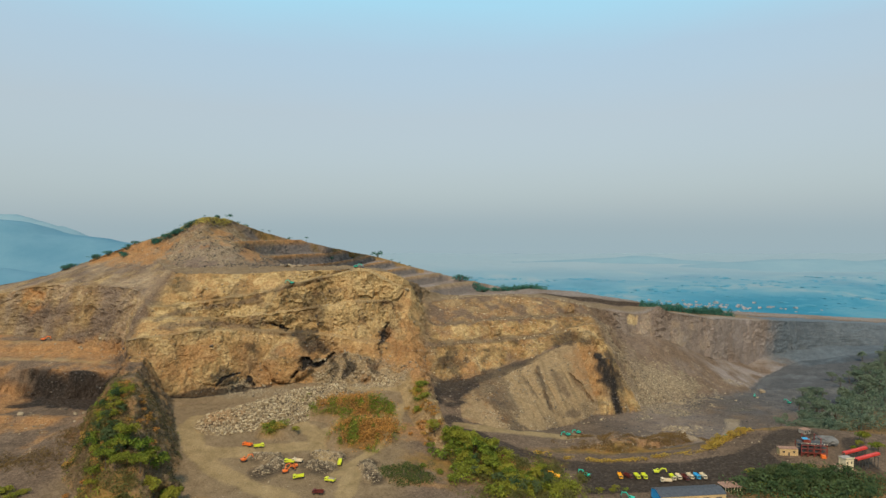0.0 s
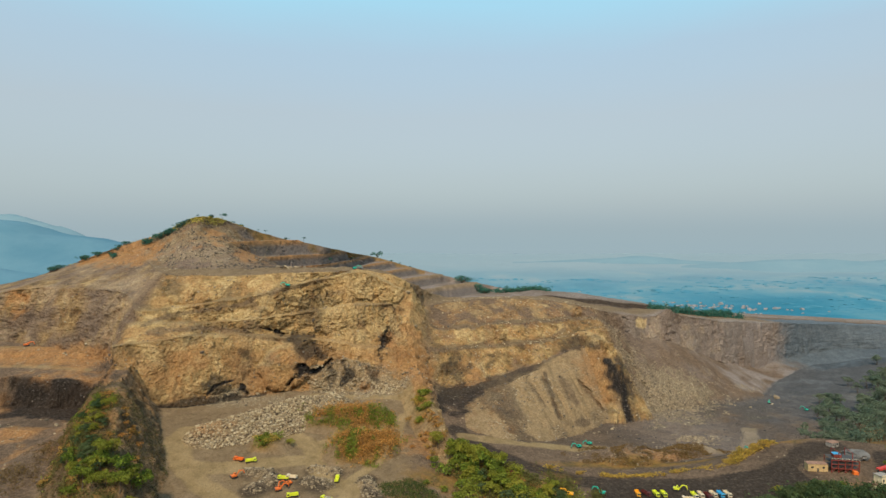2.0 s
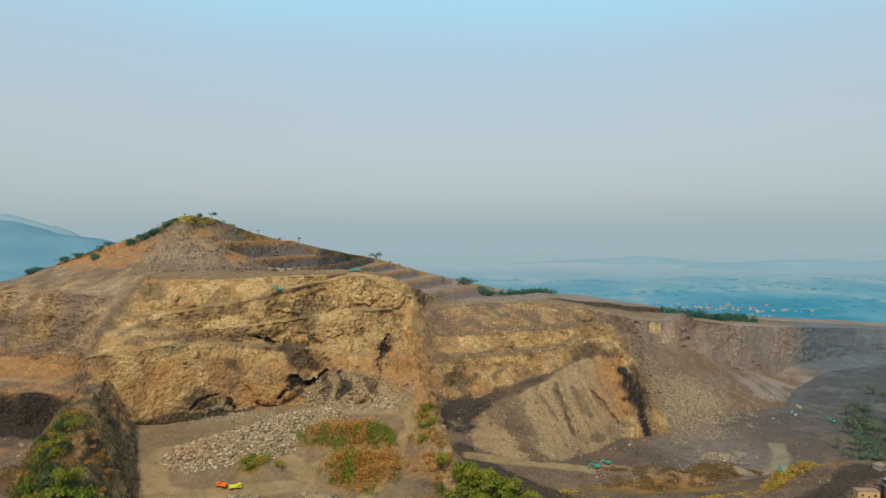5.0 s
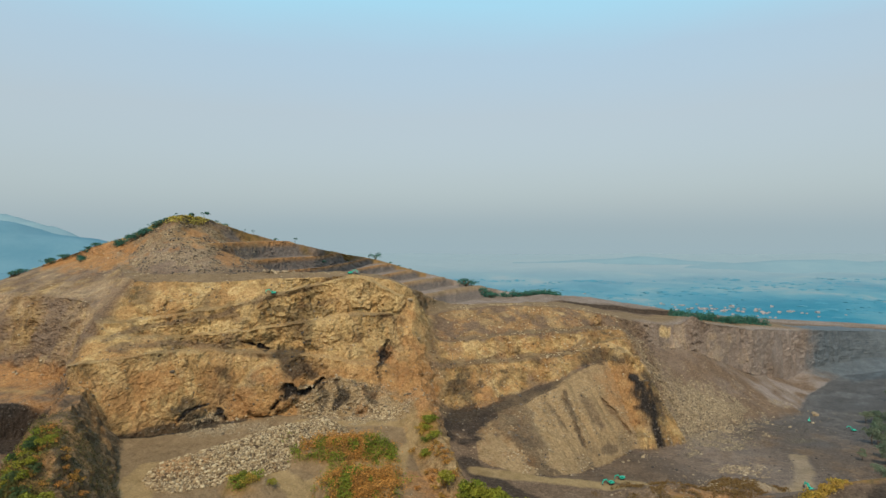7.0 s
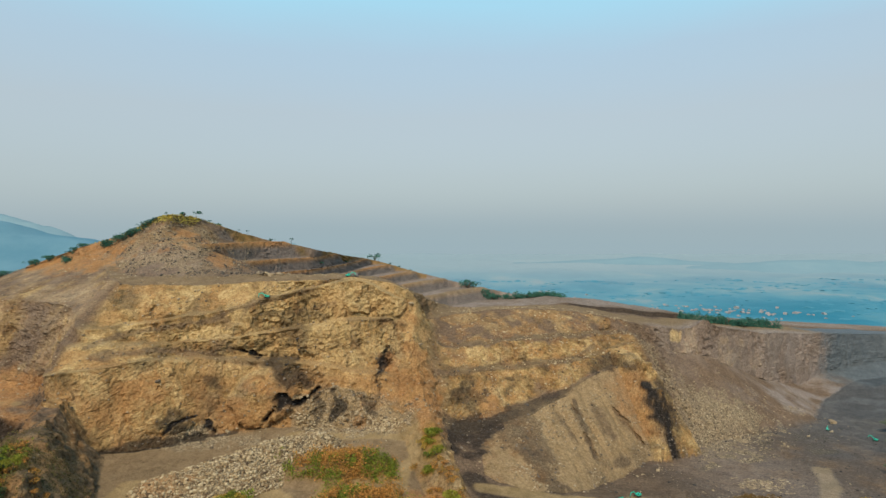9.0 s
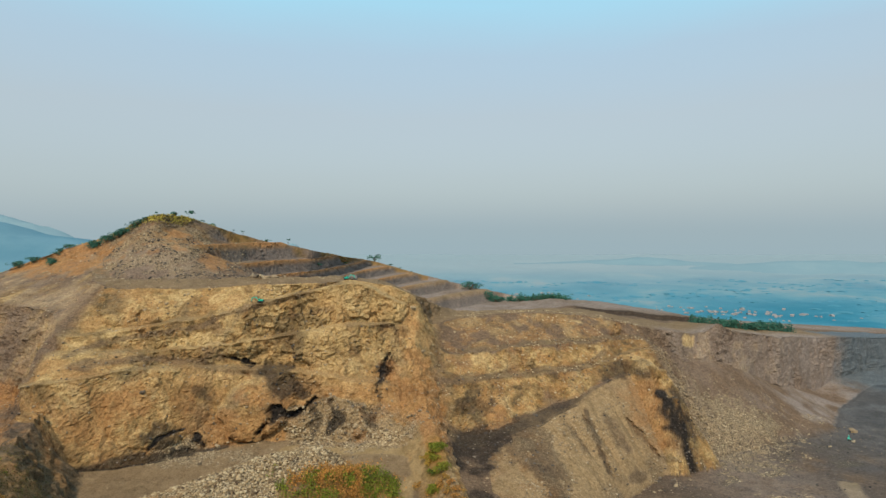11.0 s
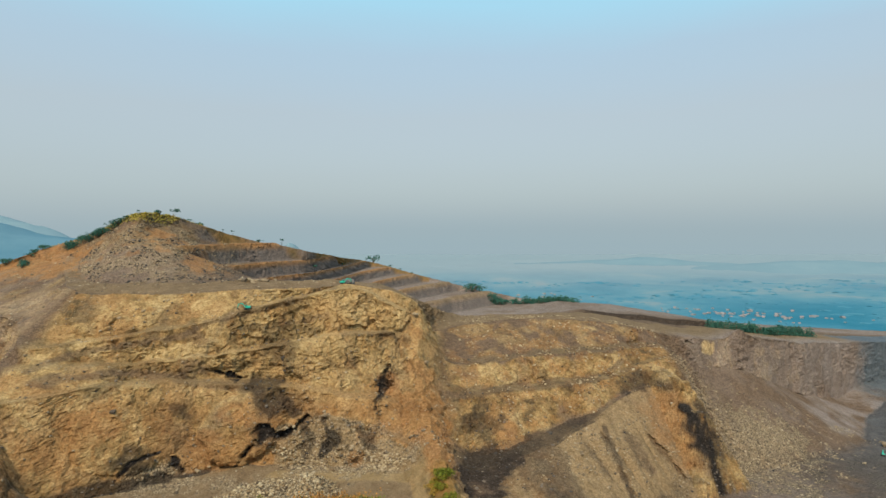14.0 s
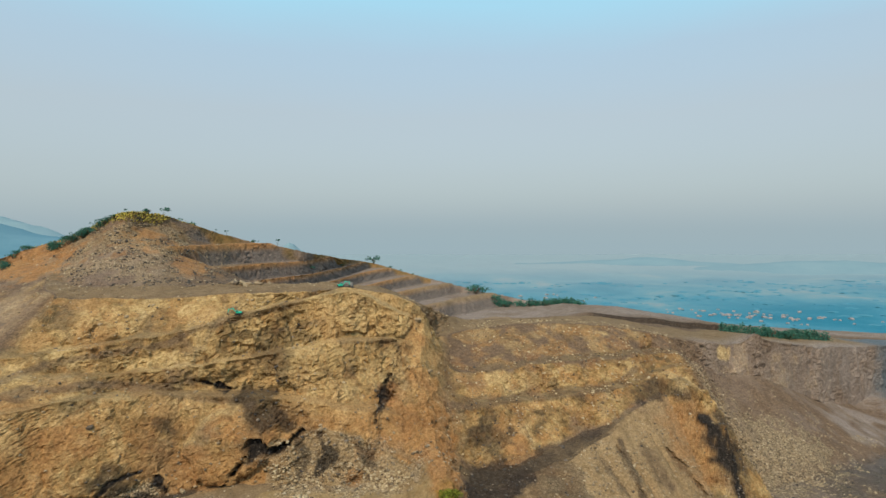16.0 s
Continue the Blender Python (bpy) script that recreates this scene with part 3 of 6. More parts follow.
scree = np.maximum(scree, ((BAND > TOE - 0.4) & (BAND < LOW + 0.4)) * smooth(160, 185, X) * (1 - smooth(300, 360, X)) * smooth(-0.1, 0.5, na + nb * 0.5))
dark = np.zeros(X.shape)
orange = np.zeros(X.shape)
grass = np.zeros(X.shape)
grey_toe = [(-70, 446, 26, 40, 20, 14), (-50, 440, 20, 26, 14, 10), (-165, 424, 17, 55, 10, 7), (225, 575, -20, 50, 40, 16), (200, 545, -25, 30, 30, 10)]
for p in grey_toe:
    scree = np.maximum(scree, patch(*p, 0.6))
track = ((BAND > 0) & (BAND < TOE)) * smooth(-215, -190, X) * (1 - smooth(-30, -10, X)) * 0.55
for bench in (LOW, MID, RAMP):
    w = ((BAND >= bench - 0.02) & (BAND <= bench + 1.03)) * smooth(-0.35, 0.0, na + 0.15)
    dark = np.maximum(dark, (0.10 + 0.35 * bowl) * w * smooth(-240, -225, X) * (1 - smooth(150, 170, X)) * np.clip(0.7 + nb, 0, 1))
    track = np.maximum(track, 0.45 * w * smooth(-245, -225, X) * (1 - smooth(150, 170, X)))
track = np.maximum(track, ((BAND > RIM + 0.05) & (BAND < SHELF)) * 0.5)
# dark patches; the one at x -165 paints shade into the toe hollow
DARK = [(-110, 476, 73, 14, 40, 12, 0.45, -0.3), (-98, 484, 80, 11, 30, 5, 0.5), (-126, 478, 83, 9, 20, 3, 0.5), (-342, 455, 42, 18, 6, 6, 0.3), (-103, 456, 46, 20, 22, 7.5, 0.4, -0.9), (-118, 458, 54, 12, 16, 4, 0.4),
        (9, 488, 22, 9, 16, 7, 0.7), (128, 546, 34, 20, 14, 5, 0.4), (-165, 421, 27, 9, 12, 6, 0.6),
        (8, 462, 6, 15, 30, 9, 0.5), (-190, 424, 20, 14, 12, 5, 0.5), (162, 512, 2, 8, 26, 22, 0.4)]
ORANGE = [(-236, 588, 128, 22, 30, 12, 0.7), (-146, 368, 15, 13, 9, 7, 0.5), (-14, 303, -4, 16, 4, 6, 0.4), (136, 518, 8, 17, 34, 30, 0.3, -0.1), (-300, 440, 44, 60, 16, 10, 0.4), (-320, 582, 118, 64, 36, 20, 0.5), (-45, 470, 36, 15, 25, 14, 0.7),
          (48, 418, -4, 9, 10, 5, 0.5), (24, 488, 19, 8, 14, 6, 0.5), (-18, 360, 6, 14, 14, 8, 0.5)]
ORANGE += [(-300, 560, 112, 40, 26, 9, 0.6), (-225, 330, 24, 24, 10, 8, 0.5), (-60, 444, 20, 8, 8, 4, 0.4), (-300, 350, 20, 40, 7, 8, 0.6), (150, 375, -8, 30, 9, 6, 0.6), (-135, 438, 25, 14, 14, 11, 0.5), (-120, 442, 42, 10, 12, 7, 0.6), (-192, 418, 48, 16, 16, 8, 0.7), (-36, 457, 34, 10, 16, 14, 0.5), (-194, 580, 119, 14, 32, 15, 0.5), (-365, 496, 80, 16, 20, 10, 0.7)]
CREAM = [(-180, 484, 97, 9, 9, 4.5, 0.5), (-160, 484, 95, 7, 9, 4, 0.6), (-205, 452, 78, 12, 12, 4, 0.7), (-222, 430, 62, 10, 14, 5, 0.7), (-87, 468, 54, 8, 10, 5, 0.5), (-114, 470, 66, 11, 10, 5, 0.7), (-80, 499, 98, 14, 9, 3.5, 0.6), (-41, 507, 84, 6, 12, 7, 0.4), (-172, 462, 72, 14, 9, 3.5, 0.8), (-100, 497, 100, 14, 9, 2.2, 0.5)]
CREAM += [(222, 640, 36, 8, 12, 5, 0.5), (304, 655, 4, 14, 16, 3, 0.6), (90, 592, 62, 16, 8, 2.5, 0.6), (118, 556, 47, 9, 10, 4, 0.6)]
GRASS = [(-64, 390, 11, 30, 13, 9, 0.3), (-50, 356, 6, 22, 20, 9, 0.3), (-109, 358, 6, 11, 8, 8, 0.3), (-15, 405, 18, 6, 20, 16, 0.4), (-130, 276, 0, 30, 10, 10, 0.5),
         (120, 362, -6, 60, 6, 9, 0.3), (195, 362, 8, 24, 6, 10, 0.3), (205, 290, 2, 40, 20, 20, 0.3), (28, 325, 0, 45, 26, 14, 0.3)]
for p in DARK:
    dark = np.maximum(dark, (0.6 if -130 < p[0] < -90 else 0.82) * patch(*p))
dark = np.maximum(dark, 0.8 * ((Y > 746) & (Y < 757)) * smooth(120, 150, X) * (1 - smooth(270, 320, X)))


def along(points, width, rough=0.5):
    """A strip of ground along a line of the plan."""
    d = ridge([(x, y, 0) for x, y in points], 1, 1)[1]
    return smooth(width * 1.2, width * 0.7, d + rough * width * (0.5 * na + 0.5 * nb))


HAUL = along([(8, 410), (20, 387), (38, 368), (55, 350), (77, 335), (111, 332), (141, 321), (167, 319), (194, 331), (215, 346), (240, 352)], 7.5) + along([(238, 285), (246, 318), (262, 345)], 7)
TRACKS = np.maximum.reduce([along([(-166, 372), (-166, 354), (-150, 330), (-131, 312), (-106, 297), (-80, 285)], 7), along([(-150, 330), (-128, 330), (-100, 340), (-79, 345), (-82, 358), (-101, 374), (-125, 372)], 7),
                            along([(-82, 358), (-63, 377), (-36, 385), (-24, 405), (-26, 425), (-60, 428), (-100, 428)], 5), along([(-30, 395), (-32, 365), (-40, 340), (-60, 310)], 4),
                            along([(-79, 345), (-70, 325), (-50, 312), (-52, 290)], 6), along([(95, 392), (60, 396), (30, 398), (14, 400)], 6), along([(250, 470), (235, 440), (215, 410), (180, 395), (140, 400), (100, 405)], 6)])
PALE = along([(-420, 452), (-340, 450), (-280, 452)], 3.5) + along([(-420, 425), (-340, 424), (-260, 421)], 3)
track = np.maximum(track * 0.75, TRACKS)
track = np.maximum(track, np.clip(PALE, 0, 1) * 0.8)
east = smooth(60, 100, X) * ((Y > 270) & (BAND < TOE + 0.2)) * (1 - smooth(330, 380, X))
mud = (1 - 0.85 * is_mound) * east * smooth(-0.2, 0.5, na + 0.4 * nb) * (0.4 - 0.1 * smooth(160, 220, X))
west_grey = west * (BAND > 1) * (Y < 398) * smooth(0.0, 0.4, nb - na) * 0.28
small_heaps = smooth(-4, 0.5, np.maximum.reduce([heap2 - base, heap3 - base, heap4 - base, heap5 - base])) * (Y < 345) * 0.75 * smooth(-0.5, 0.2, na + nb)
yard_mud = ((Y > 300) & (Y < 330) & (X > 82) & (X < 200)) * 0.8 * smooth(-0.6, 0.0, na + 0.3)
haul_ramp = (0.85 - 0.15 * smooth(10, 40, X)) * ((BAND > LOW - 0.04) & (BAND < LOW + 1.05)) * smooth(-12, 0, X) * (1 - smooth(78, 98, X)) * np.clip(0.9 + 0.5 * nb, 0, 1)
dark_west = 0.95 * smooth(-312, -295, X + 12 * nb) * (1 - smooth(-238, -230, X)) * smooth(382, 386, Y + 8 * nb) * (1 - smooth(404, 407, Y + 5 * na))
dark = np.maximum.reduce([dark, haul_ramp, dark_west])
dark = np.maximum(dark, np.maximum.reduce([HAUL * 0.75, mud, west_grey, yard_mud, small_heaps]) * (1 - 0.8 * TRACKS))
orange = np.maximum(orange, 0.75 * west * (BAND < TOE + 0.3) * (BAND > 1) * smooth(-0.1, 0.25, na + 0.3 * nb))
scree = np.maximum(scree, 0.4 * west * (BAND < TOE) * (BAND > 1) * smooth(0.25, 0.5, nb + 0.3 * nc))
lower = main * face * smooth(64, 44, Z + 8 * na) * smooth(-0.35, 0.25, na + 0.25 * nb) * (1 - fans)
orange = np.maximum(orange, 0.6 * lower)
orange = np.maximum(orange, 0.4 * bowl * ((BAND > LOW + 1) & (BAND < RIM)) * smooth(-0.1, 0.3, nb - 0.3 * na))
orange = np.maximum(orange, 0.5 * is_spoil * smooth(70, 40, X + 10 * na) * smooth(-0.2, 0.3, nb))
orange = np.maximum(orange, 0.45 * main * face * smooth(0.05, 0.35, na - 0.2 * nb))
BANDS = [([(-121, 55), (-110, 49), (-96, 41)], 5.5, 0.8), ([(-119, 80), (-109, 72), (-102, 62)], 7.0, 0.65), ([(-128, 83), (-96, 80)], 3.2, 0.55), ([(0, 24), (12, 19), (22, 24)], 5.0, 0.65), ([(30, 6), (44, 9), (56, 7)], 6.0, 0.5), ([(50, 5), (60, -3)], 4.5, 0.45), ([(87, 16), (88, 6), (91, -8)], 2.4, 0.65), ([(106, -15), (120, -17)], 3.0, 0.55), ([(100, 12), (107, 4), (110, -4)], 4.0, 0.45), ([(149, 20), (153, 4), (160, -20)], 8.0, 1.0), ([(156, 22), (166, 12)], 4.0, 0.7), ([(36, 13), (48, 2), (64, -14)], 5.0, 0.6), ([(-4, 6), (10, 8), (30, 10)], 6.0, 0.85), ([(-50, 52), (-50, 44)], 2.5, 0.8), ([(-92, 36), (-86, 28), (-88, 20)], 3.0, 0.7),
         ([(-80, 36), (-74, 30), (-78, 24)], 4.5, 0.85), ([(-60, 32), (-52, 24)], 3.0, 0.7), ([(-212, 17), (-190, 18), (-165, 17), (-135, 16)], 2.5, 0.8), ([(112, 30), (128, 34), (142, 32)], 5.0, 0.7), ([(-156, 48), (-148, 42)], 3.2, 0.6), ([(-190, 60), (-180, 60)], 4.0, 0.45)]
# grey ledges of old benches crossing the main face and the bowl
LEDGES = [([(-223, 70), (-207, 76), (-182, 78), (-163, 80), (-150, 87), (-135, 91), (-103, 98), (-94, 103)], 2.6, 0.8), ([(-216, 66), (-190, 66), (-166, 62), (-148, 57), (-128, 54), (-114, 52)], 2.8, 0.9), ([(-93, 41), (-76, 37), (-61, 34.5), (-45, 29), (-29, 25)], 2.2, 0.7),
          ([(-107, 84), (-86, 88)], 2.4, 0.6), ([(-76, 77), (-50, 76), (-36, 70)], 2.0, 0.6), ([(-14, 36), (22, 36.5), (61, 36), (101, 38), (118, 44)], 2.4, 0.85)]
ledge = np.zeros(X.shape)
for line, wide_m, much in LEDGES:
    d, way = near_line(line)
    ledge = np.maximum(ledge, 0.85 * much * smooth(1.2, 0.5, d / (0.75 * wide_m) + 0.5 * nb + 0.7 * rag) * ((BAND > TOE - 0.1) & (BAND < RIM + 0.2)))
RIBS = [([(-37, 82), (-31, 60), (-25, 42), (-20, 28)], 6.5, 0.75), ([(-27, 40), (-22, 30), (-14, 22)], 5.0, 0.7)]
for line, wide_m, much in RIBS:
    d, way = near_line(line)
    orange = np.maximum(orange, much * smooth(1.2, 0.5, d / wide_m + 0.6 * nb) * ((BAND > TOE - 1.2) & (BAND < RIM)))
for line, wide_m, much in BANDS:
    d, way = near_line(line)
    w = wide_m * (0.5 + 0.7 * np.sin(np.pi * np.clip(way, 0.05, 0.95)))
    dark = np.maximum(dark, much * smooth(1.25, 0.5, d / w + 0.6 * nb + 0.9 * rag) * ((BAND > TOE - 0.1) & (BAND < RIM)))
# shade of the undercuts, painted into the dark zone
dark = np.maximum(dark, undercut_shade)
dark = np.maximum(dark, 0.52 * smooth(200, 262, X + 25 * na) * smooth(TOE + 0.25, TOE - 0.1, BAND + 0.1 * nb) * (BAND > 2) * smooth(392, 420, Y + 10 * nb) * (1 - 0.7 * TRACKS) * smooth(-0.7, 0.0, na + 0.5 * nb))
# far end and eastern floor: shade and haze put into a blue-grey colour
haze_blue = np.maximum(smooth(438, 490, X + 22 * na + 8 * nb) * ((BAND > TOE - 0.1) & (BAND < SHELF)) * (Y > 640), 0.7 * smooth(220, 400, X + 40 * na + 12 * nb) * (BAND > 3) * smooth(TOE + 0.35, TOE - 0.05, BAND + 0.15 * nb) * smooth(455, 520, Y + 12 * na))
for p in ORANGE:
    orange = np.maximum(orange, (1.0 if p[0] < -280 else 0.8) * patch(*p))
orange = np.maximum(orange, 0.45 * is_fin_a * smooth(-0.05, 0.3, nb + 0.3 * na))
dark = np.maximum(dark, is_fin_a * (0.3 * smooth(0.15, -0.15, nb + 0.4 * na) + 0.12 * smooth(345, 365, Y) * smooth(440, 415, Y)))
for p in GRASS:
    grass = np.maximum(grass, patch(*p))
fin_veg = is_fin_a * smooth(360, 322, Y) * smooth(-0.5, 0.1, na + 0.3 * nb) * smooth(0.8, 0.35, N[..., 0] + 0.2 * nb)
grass = np.maximum(grass, fin_veg * 0.9)
grass = np.maximum(grass, smooth(CREST - 0.07, CREST - 0.01, BAND) * (X < -30) * smooth(-0.4, 0.1, na) * 0.8 * (BAND < CREST + 1))
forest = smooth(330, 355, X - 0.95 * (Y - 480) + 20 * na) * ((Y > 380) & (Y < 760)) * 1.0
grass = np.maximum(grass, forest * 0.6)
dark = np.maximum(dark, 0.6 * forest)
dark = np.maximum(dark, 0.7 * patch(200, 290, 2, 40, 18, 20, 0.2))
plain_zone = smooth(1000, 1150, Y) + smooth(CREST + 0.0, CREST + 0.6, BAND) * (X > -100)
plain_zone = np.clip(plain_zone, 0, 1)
# mauve-grey rock; eastern cliffs and floor also carry painted distance haze
cliff = smooth(180, 215, X + 12 * na) * smooth(RAMP - 0.4, RAMP + 0.4, BAND + 0.3 * nb) * (1 - smooth(RIM, RIM + 0.5, BAND))
mauve = np.maximum((0.6 + 0.3 * smooth(280, 380, X)) * cliff, 0.7 * smooth(SHELF + 0.2, SHELF + 1.0, BAND) * (BAND < CREST) * smooth(-185, -140, X))
mauve = np.maximum(mauve, (0.15 + 0.65 * smooth(240, 360, X + 15 * na)) * smooth(170, 200, X) * ((BAND > TOE) & (BAND <= RAMP)) * smooth(-0.4, 0.3, na + 0.3 * nb))
mauve = np.maximum(mauve, (0.5 + 0.3 * smooth(250, 350, X)) * smooth(120, 200, X + 20 * na) * (Y > 368) * (BAND < TOE) * smooth(-0.7, -0.1, na + 0.4 * nb) * (~is_butt))
mauve = np.maximum(mauve, 0.3 * left_wall * ((BAND > TOE + 0.3) & (BAND < SHELF + 0.4)) * smooth(-0.3, 0.2, talus))
cone = patch(-232, 548, 116, 44, 34, 20, 0.4, -0.6) * (BAND > SHELF - 0.2)
mauve = np.maximum(mauve, 0.4 * cone)
mauve = mauve * np.clip(0.75 + 0.6 * na, 0, 1) * (1 - grass)
pale = np.zeros(X.shape)
for p in CREAM:
    pale = np.maximum(pale, 0.8 * patch(*p))
spoil_tone = np.maximum.reduce([0.95 * is_spoil * smooth(-0.9, -0.4, na + 0.3 * nb), 0.8 * fans * smooth(-0.6, 0.0, na + 0.3)]) * (1 - 0.8 * orange)
dark = np.maximum(dark, 0.18 * ledge)
tan = tan * (1 - 0.8 * ledge)
orange = orange * (1 - 0.7 * ledge)
mauve = mauve * (1 - ledge)
spoil_tone = np.maximum(spoil_tone, 0.8 * patch(402, 590, -34, 34, 24, 9, 0.5))
pale = np.maximum(pale, (0.1 + 0.3 * smooth(-165, -135, X + 10 * nb)) * main * face * smooth(42, 62, Z + 8 * na) * smooth(-0.5, 0.1, na + 0.3 * nb))
pale = pale * (1 - ledge) * (1 - dark)
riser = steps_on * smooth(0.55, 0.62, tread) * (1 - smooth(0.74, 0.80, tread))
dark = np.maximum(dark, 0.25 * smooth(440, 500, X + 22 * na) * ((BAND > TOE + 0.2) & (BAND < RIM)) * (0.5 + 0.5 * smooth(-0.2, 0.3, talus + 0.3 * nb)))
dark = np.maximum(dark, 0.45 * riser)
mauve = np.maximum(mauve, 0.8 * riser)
lip = steps_on * (smooth(0.74, 0.84, tread) + (1 - smooth(0.02, 0.10, tread))) * smooth(-0.9, -0.3, nb + 0.3 * na)
orange = np.maximum(orange, 0.8 * lip * (1 - smooth(-90, 0, X)))
spoil_tone = np.maximum(spoil_tone, 0.5 * lip * smooth(-110, -40, X))
mauve = mauve * (1 - 0.7 * lip)
spoil_tone = spoil_tone * (1 - smooth(0.2, 0.6, orange) * is_butt)
tan = np.maximum(tan, 0.3 * ((X > -262) & (X < -205) & (BAND > SHELF + 0.9) & (BAND < CREST)) * smooth(-0.1, 0.2, na))


def build_ground():
    rows, cols = X.shape
    me = bpy.data.meshes.new("ground")
    me.vertices.add(rows * cols)
    me.vertices.foreach_set("co", FINAL.astype(np.float32).ravel())
    a = (np.arange(rows - 1)[:, None] * cols + np.arange(cols - 1)[None, :]).ravel()
    quads = np.stack([a, a + 1, a + cols + 1, a + cols], 1).astype(np.int32)
    me.loops.add(quads.size)
    me.loops.foreach_set("vertex_index", quads.ravel())
    me.polygons.add(len(quads))
    me.polygons.foreach_set("loop_start", np.arange(0, quads.size, 4, dtype=np.int32))
    me.polygons.foreach_set("use_smooth", np.zeros(len(quads), dtype=bool))
    me.update(calc_edges=True)
    # zone_c green is the painted haze, rising with distance over the plain
    for name, chans in (("zone_a", (tan, scree, dark)), ("zone_b", (orange, grass, track)), ("zone_c", (plain_zone, smooth(1150, 3300, Y), mauve)), ("zone_d", (haze_blue, pale, spoil_tone * (1 - np.clip(dark * 1.2, 0, 1))))):
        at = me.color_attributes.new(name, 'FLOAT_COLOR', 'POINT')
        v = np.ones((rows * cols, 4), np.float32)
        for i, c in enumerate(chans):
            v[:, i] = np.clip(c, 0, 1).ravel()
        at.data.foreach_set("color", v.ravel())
    me.materials.append(MAT_GROUND)
    ob = new("ground", me)
    return tagged(ob, "terraced stone quarry of tan and brown rock with dusty floor", "ground", kind="structure")


ground = build_ground()
gy, gz = FINAL[..., 1], FINAL[..., 2]


def ground_z(x, y):
    """Height of the sheet under a place of the plan."""
    c = int(np.abs(COLS - x).argmin())
    return float(np.interp(y, gy[:, c], gz[:, c]))
# ---- builders ----
rng = np.random.default_rng(7)


def thing(name, label, category, group="", kind="", at=None):
    ob = tagged(new(name), label, category, group, kind)
    ob.empty_display_size = 0.5
    if at is not None:
        ob.matrix_basis = at
    return ob


def part(name, source, mat, parent, label=""):
    """One mesh object under a thing or a part, from a bmesh or a mesh."""
    if isinstance(source, bmesh.types.BMesh):
        me = bpy.data.meshes.new(name)
        source.to_mesh(me)
        source.free()
    else:
        me = source
    if mat and not me.materials:
        me.materials.append(mat)
    ob = new(name, me)
    ob.parent = parent
    if label:
        tagged(ob, label)
    return ob


def block(sx, sy, sz, x=0, y=0, z=0, bevel=0.0, taper=1.0, bm=None, rz=0.0):
    """A box of that size standing on z, bevelled, narrower at the top by taper."""
    own = bmesh.new()
    bmesh.ops.create_cube(own, size=1.0)
    for v in own.verts:
        k = taper if v.co.z > 0 else 1.0
        v.co = Vector((v.co.x * sx * k, v.co.y * sy * k, (v.co.z + 0.5) * sz))
    if bevel:
        bmesh.ops.bevel(own, geom=own.edges[:], offset=bevel, segments=1, affect='EDGES')
    bmesh.ops.transform(own, matrix=pose(x, y, z, 0, 0, rz), verts=own.verts)
    return merged(bm, own)


def merged(bm, own):
    if bm is None:
        return own
    tmp = bpy.data.meshes.new("tmp")
    own.to_mesh(tmp)
    own.free()
    bm.from_mesh(tmp)
    bpy.data.meshes.remove(tmp)
    return bm


def tube(r, length, m=None, seg=12, bm=None, r2=None, bevel=0.0):
    """A cylinder along z, centred, put in place by m."""
    own = bmesh.new()
    bmesh.ops.create_cone(own, cap_ends=True, segments=seg, radius1=r, radius2=r if r2 is None else r2, depth=length)
    if bevel:
        rims = [e for e in own.edges if abs(e.verts[0].co.z - e.verts[1].co.z) < 1e-5]
        bmesh.ops.bevel(own, geom=rims, offset=bevel, segments=1, affect='EDGES')
    if m is not None:
        bmesh.ops.transform(own, matrix=m, verts=own.verts)
    return merged(bm, own)


def outline(points, width, y=0.0, bevel=0.0, bm=None):
    """A plate cut to an outline in x and z, of that width across y."""
    own = bmesh.new()
    f = own.faces.new([own.verts.new((a, y - width / 2, b)) for a, b in points])
    res = bmesh.ops.extrude_face_region(own, geom=[f])
    bmesh.ops.translate(own, vec=(0, width, 0), verts=[g for g in res["geom"] if isinstance(g, bmesh.types.BMVert)])
    bmesh.ops.recalc_face_normals(own, faces=own.faces[:])
    if bevel:
        bmesh.ops.bevel(own, geom=own.edges[:], offset=bevel, segments=1, affect='EDGES')
    return merged(bm, own)


def beam(a, b, w, bm=None):
    """A square bar from a to b."""
    a, b = Vector(a), Vector(b)
    d = b - a
    own = bmesh.new()
    bmesh.ops.create_cube(own, size=1.0)
    bmesh.ops.scale(own, vec=(w, w, d.length), verts=own.verts)
    bmesh.ops.transform(own, matrix=Matrix.Translation((a + b) / 2) @ d.to_track_quat('Z', 'Y').to_matrix().to_4x4(), verts=own.verts)
    return merged(bm, own)


def mesh_from(name, verts, faces):
    me = bpy.data.meshes.new(name)
    me.from_pydata([tuple(v) for v in verts], [], [tuple(f) for f in faces])
    me.update()
    return me


def on_ground(x, y, turn=0.0, sink=0.05, scale=1.0):
    return pose(x, y, ground_z(x, y) - sink, 0, 0, turn)


# ---- foliage ----
def leaf_material(name, dark, light, dry=None):
    m, n, l, b = material(name, 0.75)
    info = n.new("ShaderNodeObjectInfo")
    geo = n.new("ShaderNodeNewGeometry")
    r = ramp_node(n, [(0.0, dark), (0.55, tuple((a + c) / 2 for a, c in zip(dark, light))), (1.0, light)])
    l.new(geo.outputs["Random Per Island"], r.inputs[0])
    if dry:
        col = mix_node(n, l, info.outputs["Random"], r.outputs[0], mix_node(n, l, 0.6, r.outputs[0], dry))
    else:
        col = mix_node(n, l, info.outputs["Random"], r.outputs[0], mix_node(n, l, 0.5, r.outputs[0], dark))
    l.new(col, b.inputs["Base Color"])
    b.inputs["Subsurface Weight"].default_value = 0.0
    return m


